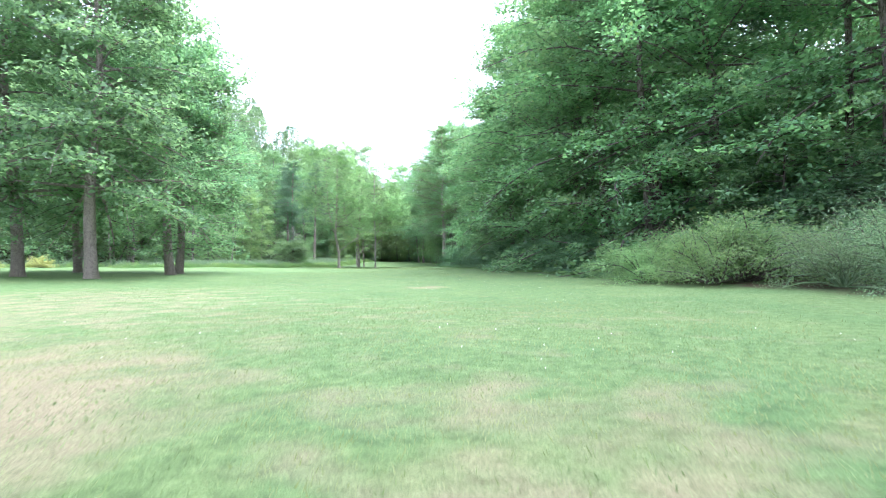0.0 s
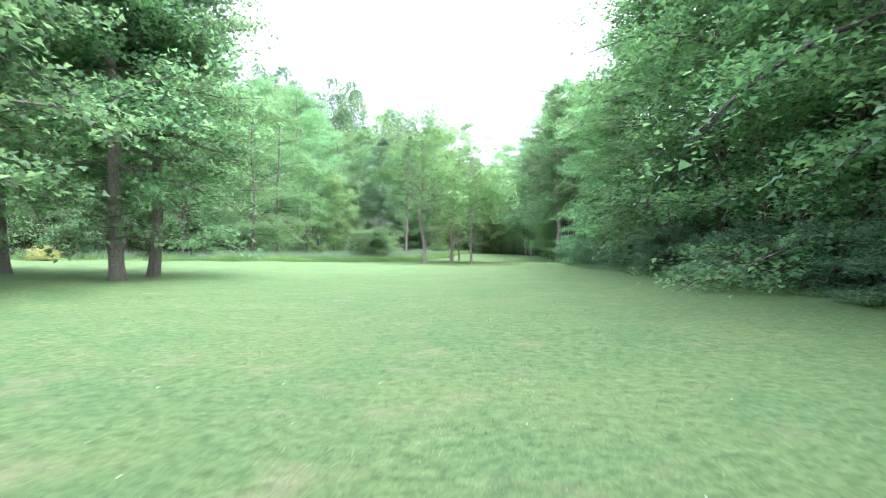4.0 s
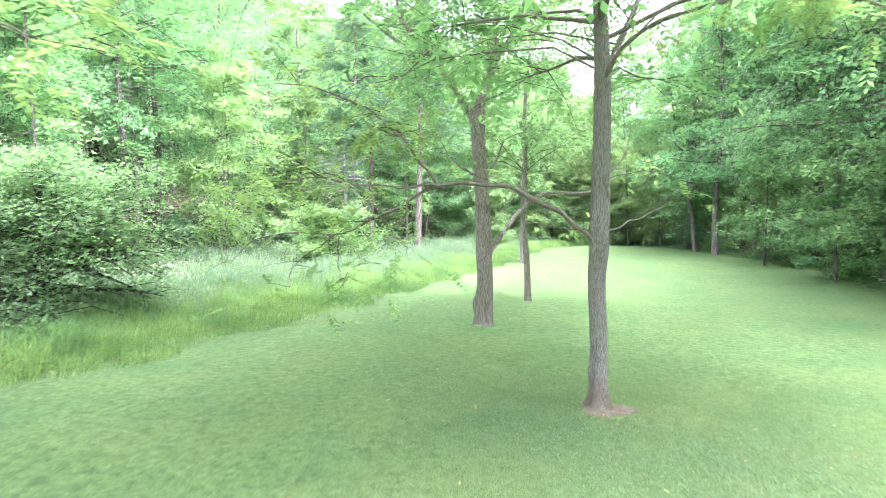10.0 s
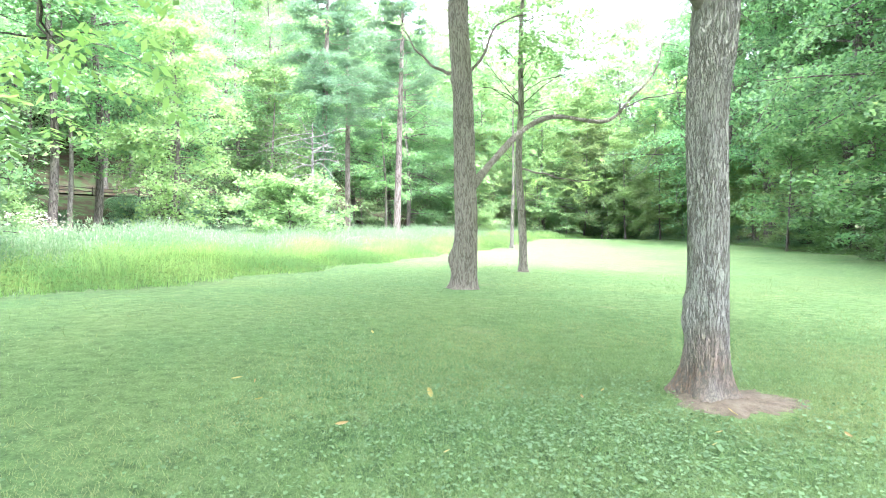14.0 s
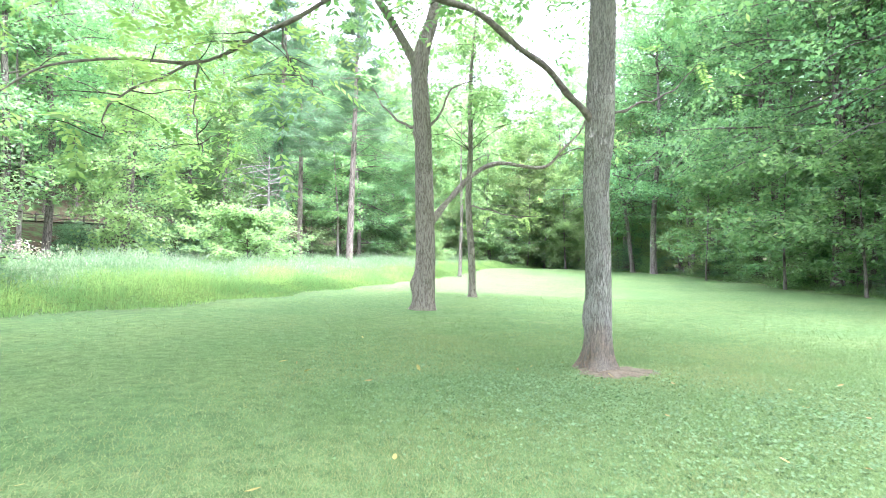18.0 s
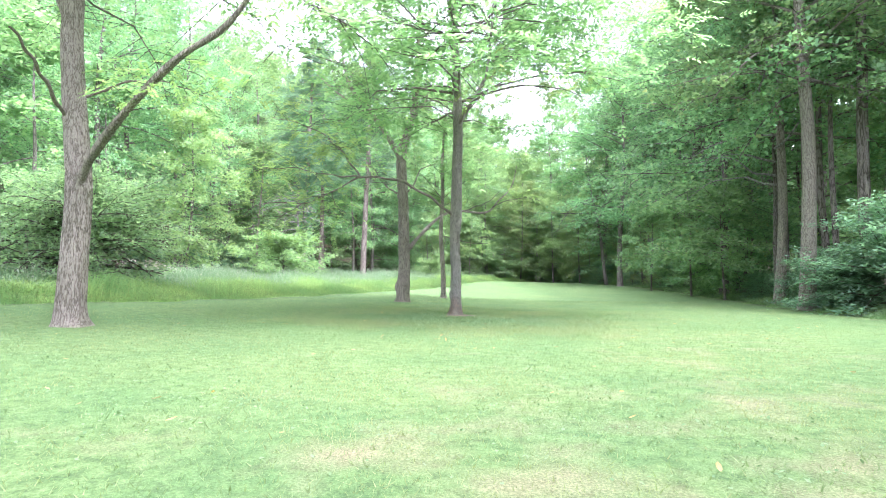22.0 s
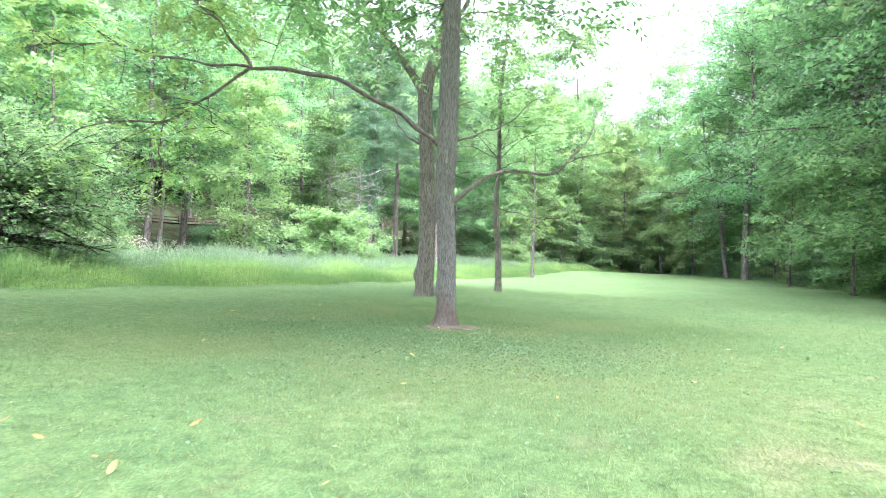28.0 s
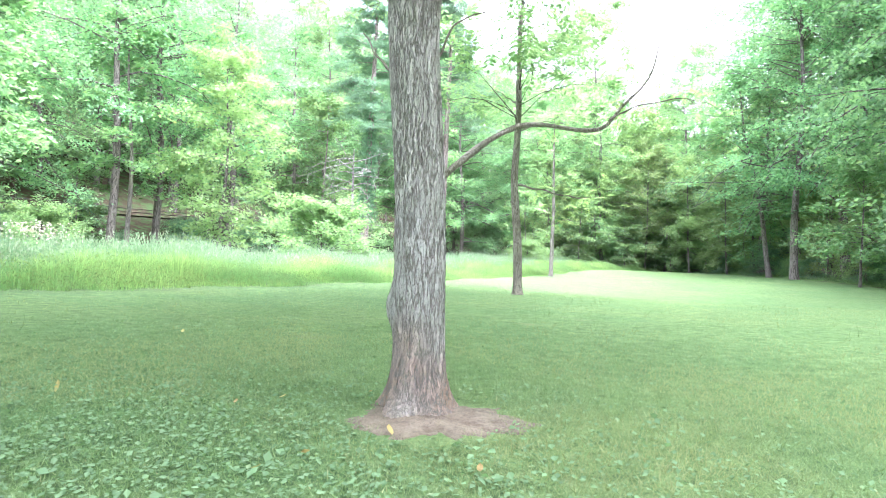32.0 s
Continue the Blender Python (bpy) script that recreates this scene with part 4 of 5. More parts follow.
forest_tree(49, place(-5.6, 138) @ pose(0, 0, 0, 0, -9, 0), 17, 5.5, 4.4, "dark leaning maple at the far edge of the lawn", M_MAPLE, limbs=34, subs=6, leaf_per=9, size=0.23, trunk_r=0.2, scatter=(0.4, 0.4, 0.1), flat=0.7)
kinds["lime"] = forest_tree(48, place(-39.3, 113.8), 15, 2.2, 3.6, "yellow-green young tree in front of the hillside", M_LIME, limbs=46, subs=7, leaf_per=11, size=0.19, trunk_r=0.14, scatter=(0.3, 0.3, 0.2), tilt=0.4, flat=0.45)
# far end of the lawn
for y in (176, 188, 202, 220):
    for x in np.arange(-60, 45, 9.0):
        plant(rng.choice(["back", "back_light"]), x + rng.uniform(-3, 3), y + rng.uniform(-4, 4), rng.uniform(0.95, 1.3))
# lime copies here: strong light on the far trees is put into the leaf colour
for x, y, kind, s in ((-9, 154, "lime", 1.1), (-13, 157, "hill_a", 1.0), (-17, 155, "lime", 1.2), (-21, 150, "hill_a", 0.9), (-25, 156, "lime", 1.2), (-28, 148, "hill_b", 0.9),
                      (-5, 160, "lime", 1.4), (-12, 165, "hill_a", 1.0), (-19, 164, "lime", 1.4), (-27, 168, "hill_a", 1.2), (-34, 158, "hill_a", 1.1), (-36, 146, "hill_b", 1.1), (-41, 152, "tall_a", 1.0),
                      (3, 170, "tall_a", 1.1), (-14, 150.5, "young", 1.0), (-22, 144, "young", 1.0), (-9.5, 151, "young", 0.8), (-18, 147, "young", 0.7), (-26, 139, "young", 0.9), (12, 160, "tall_a", 1.2)):
    plant(kind, x, y, s)
# left hillside
# more lime copies at the lawn's far end, their brightness painted by leaf colour
for x, y, s in ((-12, 149, 0.75), (-16.5, 150.5, 0.9), (-21.5, 149.5, 0.8), (-8.6, 145.5, 0.65), (-26, 146, 0.85), (-3.6, 141.5, 0.6), (-2.2, 134.5, 0.55), (-1.2, 128.0, 0.5), (-6.2, 148.5, 0.8)):
    plant("lime", x, y, s)
for y in np.arange(50, 165, 6.5):
    plant(rng.choice(["hill_a", "hill_b", "hill_a"]), toe(y) + rng.uniform(-2, 3), y + rng.uniform(-2, 2), rng.uniform(1.0, 1.35))
    plant(rng.choice(["hill_a", "hill_b", "tall_b"]), toe(y) - rng.uniform(15, 20), y + rng.uniform(-2, 2), rng.uniform(1.05, 1.4))
    plant(rng.choice(["hill_a", "hill_b", "tall_b"]), toe(y) - rng.uniform(28, 36), y + rng.uniform(-3, 3), rng.uniform(0.9, 1.2))
for y in np.arange(30, 260, 7.0):
    for d in (24, 44, 60, 80):
        plant(rng.choice(["back_light", "back", "back_light"]), toe(y) - d + rng.uniform(-4, 4), y + rng.uniform(-3, 3), rng.uniform(0.9, 1.3))
for y in np.arange(0, 50, 8.0):
    plant(rng.choice(["hill_a", "hill_b"]), toe(y) + rng.uniform(-4, 4), y + rng.uniform(-3, 3), rng.uniform(0.9, 1.1))
    plant(rng.choice(["hill_a", "hill_b"]), toe(y) - rng.uniform(20, 40), y + rng.uniform(-3, 3), rng.uniform(1.0, 1.3))
for y in np.arange(58, 84, 5.0):
    plant(rng.choice(["hill_a", "hill_b"]), left_edge(y) - rng.uniform(13, 18), y + rng.uniform(0, 6), rng.uniform(0.8, 1.0))
for k in range(16):
    y = rng.uniform(85, 150)
    plant("young", toe(y) + rng.uniform(-6, 5), y, rng.uniform(0.6, 1.1))


def build_distant_woods():
    """The countless trees deep in the woods and up the hill, in one."""
    g = np.random.default_rng(41)
    kinds_ = []
    for k in range(5):
        n = 3600
        u, az = g.uniform(0, 1, n) ** 0.8, g.uniform(0, 6.28, n)
        lump = 1 + 0.25 * np.sin(3 * az + 9 * u + k) + 0.2 * np.sin(5 * az - 14 * u)
        rad = 4.8 * np.sin(np.pi * (0.12 + 0.84 * u)) ** 0.7 * lump * g.uniform(0.45, 1.0, n) ** 0.5
        c = np.stack([rad * np.cos(az), rad * np.sin(az), 1.2 + 19.0 * u], 1)
        lv, lf = three_point_leaves(c, 0.46, g, 0.45)
        tv, tf = tube([(0, 0, -0.3), (0.1, 0, 6), (0, 0.1, 15)], [0.24, 0.16, 0.03], 6)
        kinds_.append((lv, lf, tv, np.concatenate([tf[:, :3], tf[:, [0, 2, 3]]])))
    vs, fs, ms, off = [], [], [], 0
    for x, y, s in distant:
        lv, lf, tv, tf = kinds_[g.integers(0, 5)]
        a = g.uniform(0, 6.28)
        turn = np.array([[math.cos(a), math.sin(a), 0], [-math.sin(a), math.cos(a), 0], [0, 0, 1]]) * s
        v = np.concatenate([lv, tv]) @ turn * [1, 1, g.uniform(0.85, 1.15)] + [x, y, gz(x, y)]
        vs.append(v)
        fs += [lf + off, tf + off + len(lv)]
        ms += [np.zeros(len(lf), np.int32), np.ones(len(tf), np.int32)]
        off += len(v)
    me = mesh("distant_woods", np.concatenate(vs), np.concatenate(fs), M_DISTANT)
    me.materials.append(M_BARK_FOREST)
    me.polygons.foreach_set("material_index", np.concatenate(ms))
    tagged(new("distant_woods", me), "dense green summer woods on the valley sides", "woods", kind="stuff")


build_distant_woods()


# ---- shrubs ----
def shrub(seed, m, height, spread, label, leaf, size=0.1, stems=16, per=6, name="shrub", group="", scatter=0.14, subs=6, tilt=0.45, stalk=None):
    """Many stems from one foot, arching out, leafy to the ground."""
    ob = thing(name, m, label, "shrub", group)
    gr = Growth(seed, tilt)
    g = gr.g
    for k in range(stems):
        az, u = k * 2.4, g.uniform(0.05, 1)
        d = (math.cos(az) * (1.3 - u), math.sin(az) * (1.3 - u), 0.25 + 1.2 * u)
        length = (height * u + spread * (1 - u)) * g.uniform(0.8, 1.15)
        gr.leafy((0.1 * math.cos(az), 0.1 * math.sin(az), 0.0), d, length, 0.03, subs, 5, 0.3, 0.5)
    tagged(part("stem", mesh("stem", *join(gr.limbs), stalk or M_TWIG, True), ob), kind="stuff")
    gr.finish(ob, leaf, np.array([scatter, scatter, scatter * 0.6]), per, size, 0.5, kite=1.5)
    return ob


kinds["bush"] = forest_tree(51, place(2.0, 94.2), 2.6, 0.25, 2.5, "dark broad-leaved bush at the wood's edge", M_SHRUB, bark=M_TWIG, limbs=46, subs=6, per_tip=5, leaf_per=15, size=0.105, trunk_r=0.06, low_droop=0.02, name="shrub", category="shrub", group="bushes at the wood's edge", scatter=(0.22, 0.22, 0.07), tilt=0.15, flat=0.72, dome=True)
kinds["bramble"] = shrub(52, place(9.0, 13.5), 1.7, 2.6, "tangled bright green bramble thicket", M_BRIGHT_SHRUB, 0.075, 22, 16, name="bramble", scatter=0.18)
kinds["weedy"] = shrub(53, place(11.5, 8.5), 2.0, 2.4, "rough grey-green weed thicket beside the lawn", M_THICKET, 0.05, 26, 22, name="weed_thicket", scatter=0.2, stalk=M_THICKET)
kinds["golden"] = shrub(57, place(-45, 52), 1.3, 1.5, "round golden-yellow shrub beyond the lawn", M_GOLD, 0.12, 22, 7, scatter=0.16, group="golden shrubs")
kinds["mound"] = forest_tree(54, place(-29.3, 112.1), 2.9, 0.15, 3.0, "rounded bright green bush in tall grass", M_BRIGHT_SHRUB, bark=M_TWIG, limbs=60, subs=7, per_tip=5, leaf_per=8, size=0.15, trunk_r=0.07, low_droop=0.0, name="shrub", category="shrub", group="round bushes in the meadow", scatter=(0.2, 0.2, 0.1), tilt=0.3, dome=True)
forest_tree(55, place(-24.35, 89.8), 3.2, 0.95, 3.0, "dense dome-shaped dark green shrub with a short dark trunk", M_DOME, bark=M_TWIG, limbs=84, subs=8, per_tip=5, leaf_per=12, size=0.095, trunk_r=0.24, low_droop=-0.02, name="shrub", category="shrub", scatter=(0.2, 0.2, 0.09), tilt=0.3, dome=True)
for y in np.arange(28, 92, 3.2):
    plant("bush", right_edge(y) + rng.uniform(1.1, 2.1), y + rng.uniform(-0.8, 0.8), rng.uniform(0.45, 0.8))
for y in np.arange(96, 150, 3.0):
    plant("bush" if y < 110 else rng.choice(["bush", "mound", "young"]), right_edge(y) + rng.uniform(0.8, 2.2), y + rng.uniform(-0.8, 0.8), rng.uniform(0.35, 0.75))
for x, y, s in ((2.9, 90, 0.7), (1.4, 96.2, 0.6), (3.2, 92.8, 0.8), (4.2, 95.5, 1.0), (5.2, 88.5, 0.85), (1.8, 98.8, 0.65), (4.0, 84.5, 0.7), (6.6, 76, 0.9)):
    plant("bush", x, y, s)
for x in np.arange(-32, 0, 2.6):
    plant("mound", x, 153.5 + 0.12 * abs(x + 12) + rng.uniform(-1, 1), rng.uniform(0.5, 0.9))
for x, y, s in ((8.0, 16.5, 0.8), (9.6, 18, 1.0), (10.5, 14.5, 1.2), (9.3, 22.5, 0.8), (12.5, 17, 1.3)):
    plant("bramble", x, y, s)
for y in np.arange(-8, 60, 3.4):
    plant("bush", right_edge(y) + rng.uniform(7, 10), y + rng.uniform(-1, 1), rng.uniform(0.9, 1.4))
for x, y, s in ((10.9, 10.5, 0.85), (12.6, 6.5, 0.9), (13.2, 10.5, 1.1), (13.6, 3, 0.9), (15, 8, 1.25)):
    plant("weedy", x, y, s)
for x, y, s in ((-33, 118, 0.8), (-24, 133, 0.6), (-40, 103, 0.7), (-36, 99, 0.5)):
    plant("mound", x, y, s)
for x, y, s in ((-48, 47, 1.1), (-42, 56, 0.9)):
    plant("golden", x, y, s)
for x, y, s in ((-47.5, 105, 0.7), (-50, 109.5, 0.55), (-45.5, 116, 0.8), (-49, 119, 0.6), (-46.5, 101.5, 0.6), (-44.5, 121.5, 0.75), (-53, 113, 0.6), (-47, 112.2, 0.45), (-55, 104, 0.8), (-43.5, 126, 0.8)):
    plant("bush", x, y, s)


# ---- tall white pine, and a dead tree, on the far side of the meadow ----
def pine(seed, x, y, height, bare, label):
    ob = thing("pine_tree", place(x, y), label, "tree")
    gr = Growth(seed)
    g = gr.g
    line = [(0.05 * h * 0.6, 0.01 * h, h - (0.2 if h == 0 else 0)) for h in np.linspace(0, height, 8)]
    p, r = smooth_line(line, 0.30 * (1 - np.linspace(0, 0.95, 8)) ** 0.7, 6)
    for h in np.arange(3.0, bare, 0.55):
        i = int(h / height * (len(p) - 1))
        az = g.uniform(0, 6.28)
        gr.bough(p[i], (math.cos(az), math.sin(az), g.uniform(-0.2, 0.2)), g.uniform(0.5, 2.2), 0.022, 0.1, 4, 4)
    for h in np.arange(bare, height, 0.5):
        i = min(int(h / height * (len(p) - 1)), len(p) - 1)
        for k in range(3):
            az = g.uniform(0, 6.28)
            length = 5.0 * (1 - 0.75 * (h - bare) / (height - bare)) * g.uniform(0.5, 1.1)
            gr.leafy(p[i], (math.cos(az), math.sin(az), 0.1), length, 0.03, 7, 5, 0.05, 0.4)
    part("trunk", mesh("trunk", *join([tube(p, r, 14)] + gr.limbs), M_BARK_PINE, True), ob)
    gr.finish(ob, M_PINE, np.array([0.24, 0.24, 0.10]), 12, 0.26, 0.3, kite=4.5)
    return ob


pn = pine(61, -29.2, 126.6, 24, 10.5, "tall pine with a pale bare lower trunk")
for x, y, s in ((-37, 133, 0.95), (-88, 120, 1.0), (-95, 135, 1.1), (-90, 150, 1.0), (-98, 105, 1.0), (-86, 168, 1.0), (-93, 185, 1.1)):
    copy_at(pn, x, y, rng.uniform(0, 360), s)


def dead_tree(seed, x, y, height):
    ob = thing("dead_tree", place(x, y), "dead tree with bare pale branches", "tree")
    gr = Growth(seed)
    g = gr.g
    stem = tube(*smooth_line([(0, 0, -0.2), (0.1, 0, height * 0.5), (0.0, 0.2, height)], [0.16, 0.11, 0.03], 10), 10)
    for k in range(26):
        h = g.uniform(0.25, 0.95) * height
        az = k * 2.4
        a = (0.05, 0.05, h)
        line, _ = gr.bough(a, (math.cos(az), math.sin(az), g.uniform(-0.2, 0.4)), g.uniform(1.5, 4.2), 0.045, 0.14, 5, 5)
        for j in range(3):
            gr.bough(line[g.integers(3, len(line))], g.normal(0, 1, 3), g.uniform(0.5, 1.4), 0.02, 0.1, 3, 4)
    part("trunk", mesh("trunk", *join([stem] + gr.limbs), M_DEADWOOD, True), ob)


dead_tree(62, -31.6, 117.8, 8.0)


def ivy_pine():
    """A pine whose trunk is clad in ivy."""
    ob = pine(63, -33.2, 121.8, 23, 11.0, "tall pine with an ivy-clad trunk behind the meadow")
    g = np.random.default_rng(64)
    n = 5200
    h = g.uniform(3.2, 12.5, n)
    az = g.uniform(0, 6.28, n)
    rad = (0.30 + 0.5 * g.uniform(0, 1, n) ** 2) * (0.7 + 0.5 * np.sin(0.9 * h + 1) ** 2)
    c = np.stack([0.03 * h + rad * np.cos(az), 0.01 * h + rad * np.sin(az), h], 1)
    part("ivy", mesh("ivy", *three_point_leaves(c, 0.17, g, 0.3), M_SHRUB), ob, "dark green climbing ivy leaves")


ivy_pine()


# ---- small things on the lawn: bare soil, grass, weeds, fallen leaves ----
def soil_ring():
    g = np.random.default_rng(71)
    n, rings = 96, 12
    th = np.linspace(0, 2 * np.pi, n, endpoint=False)
    edge = 0.36 + 0.07 * np.sin(2 * th + 0.6) + 0.05 * np.sin(3 * th + 1) + 0.03 * np.sin(7 * th) + 0.02 * np.sin(17 * th + 2) + g.normal(0, 0.012, n)
    v = []
    for k in range(rings + 1):
        u = k / rings
        x, y = -10.40 + u * edge * 1.16 * np.cos(th), 88.70 + u * edge * 1.22 * np.sin(th)
        z = ground_z(x, y) + 0.022 * (1 - u**2) - 0.010 * u**6 + 0.02 * np.exp(-((x + 10.55) ** 2 + (y - 88.8) ** 2) / 0.05) + g.normal(0, 0.003, n)
        v.append(np.stack([x, y, z], 1))
    i, j = np.meshgrid(np.arange(rings), np.arange(n), indexing="ij")
    f = np.stack([i * n + j, i * n + (j + 1) % n, (i + 1) * n + (j + 1) % n, (i + 1) * n + j], -1).reshape(-1, 4)
    tagged(new("bare_soil", mesh("bare_soil", np.concatenate(v), f, M_SOIL, True)), "ring of bare brown soil round a trunk", "soil", kind="structure")


soil_ring()


def scatter_lawn(g, n, x0, x1, y0, y1):
    x, y = g.uniform(x0, x1, n), g.uniform(y0, y1, n)
    rim = np.minimum(np.minimum(x - x0, x1 - x), np.minimum(y - y0, y1 - y))
    keep = (rim > g.uniform(0, 2.2, n)) & (x > left_edge(y) - 0.5) & (x < right_edge(y) + 1.0) & (np.hypot((x + 10.40) / 1.16, (y - 88.70) / 1.22) > 0.27 + 0.13 * g.uniform(0, 1, n))
    return x[keep], y[keep]


def blades(x, y, g, h, w):
    n = len(x)
    b = np.stack([x, y, ground_z(x, y) - 0.004], 1)
    az = g.uniform(0, 6.28, n)
    s = np.stack([np.cos(az), np.sin(az), 0 * az], 1) * (w * g.uniform(0.6, 1.4, n))[:, None]
    tip = b + np.stack([g.normal(0, 0.5, n), g.normal(0, 0.5, n), g.uniform(0.35, 0.9, n)], 1) * (h * g.uniform(0.6, 1.3, n))[:, None]
    return np.stack([b - s, b + s, tip], 1).reshape(-1, 3), np.arange(3 * n).reshape(n, 3)


def build_grass():
    g = np.random.default_rng(72)
    zones = [(200000, -16, -3, 74, 94, 0.038, 0.003), (400000, -14, -6, 83, 91.5, 0.042, 0.0019), (60000, -20, 0, 70, 105, 0.05, 0.005), (90000, -14, 8, -4, 74, 0.05, 0.006), (60000, -5, 6, -3.5, 9, 0.045, 0.0035)]
    pieces = []
    for n, x0, x1, y0, y1, h, w in zones:
        x, y = scatter_lawn(g, n, x0, x1, y0, y1)
        pieces.append(blades(x, y, g, h, w))
    tagged(new("grass", mesh("grass", *join(pieces), M_GRASS)), "short mown green grass blades of the lawn", "grass", kind="stuff")
    x, y = scatter_lawn(g, 34000, -16, -3, 76, 92)
    x2, y2 = g.normal(-9.9, 1.5, 26000), g.normal(87.4, 1.2, 26000)
    k = np.hypot((x2 + 10.40) / 1.16, (y2 - 88.70) / 1.22) > 0.28 + 0.15 * g.uniform(0, 1, 26000)
    x, y = np.append(x, x2[k]), np.append(y, y2[k])
    thick = np.sin(x * 1.3 + 2) * np.cos(y * 0.9) + np.sin(0.5 * x + 0.8 * y) + g.normal(0, 0.9, len(x)) > 0.15
    x, y = x[thick], y[thick]
    c = np.stack([x, y, ground_z(x, y) + g.uniform(0.006, 0.035, len(x))], 1)
    tagged(new("weeds", mesh("weeds", *leaves(c, 0.024, g, 0.7, 1.2), M_WEED)), "small round clover and violet leaves in the lawn", "weeds", kind="stuff")
    x, y = g.normal(-9.1, 1.5, 5200), g.normal(87.5, 1.0, 5200)
    k = (np.hypot((x + 10.40) / 1.16, (y - 88.70) / 1.22) > 0.34) & (np.sin(3.1 * x + 1) * np.cos(2.7 * y) + np.sin(5.3 * x + 4.1 * y) + g.normal(0, 1.1, 5200) > 2.0)
    c = np.stack([x[k], y[k], ground_z(x[k], y[k]) + g.uniform(0.015, 0.04, k.sum())], 1)
    tagged(new("violets", mesh("violets", *leaves(c, 0.037, g, 0.68, 1.15), M_WEED)), "broad green violet leaves in clumps on the lawn", "weeds", kind="stuff")
    x, y = scatter_lawn(g, 420, -6, 6, 0, 22)
    c = np.stack([x, y, ground_z(x, y) + 0.06], 1)
    tagged(new("clover_flowers", mesh("clover_flowers", *leaves(c, 0.015, g, 0.3, 1.0), M_PETAL)), "small white clover flowers in the lawn", "flowers", kind="stuff")


build_grass()


def tufts(g, n, per, spread, x, y, height, width, arch):
    """Grass in tufts: blades that rise from one foot and bend outwards."""
    x, y, h = np.repeat(x, per), np.repeat(y, per), np.repeat(height, per) * g.uniform(0.45, 1.15, n * per)
    az = g.uniform(0, 6.28, n * per)
    out = np.stack([np.cos(az), np.sin(az), 0 * az], 1)
    off = spread * g.uniform(0, 1, n * per) ** 0.5
    x, y = x + off * out[:, 0], y + off * out[:, 1]
    b = np.stack([x, y, ground_z(x, y) - 0.01], 1)
    s = np.stack([-out[:, 1], out[:, 0], 0 * az], 1) * width
    lean = (arch * g.uniform(0.2, 1.0, n * per) * h)[:, None]
    mid = b + out * lean * 0.35 + np.array([0, 0, 1.0]) * (h * 0.7)[:, None]
    tip = b + out * lean + np.array([0, 0, 1.0]) * h[:, None]
    v = np.stack([b - s, b + s, mid + s * 0.8, mid - s * 0.8, tip], 1).reshape(-1, 3)
    f = (np.arange(n * per)[:, None, None] * 5 + np.array([(0, 1, 2), (0, 2, 3), (3, 2, 4)])).reshape(-1, 3)
    return v, f, mid, tip


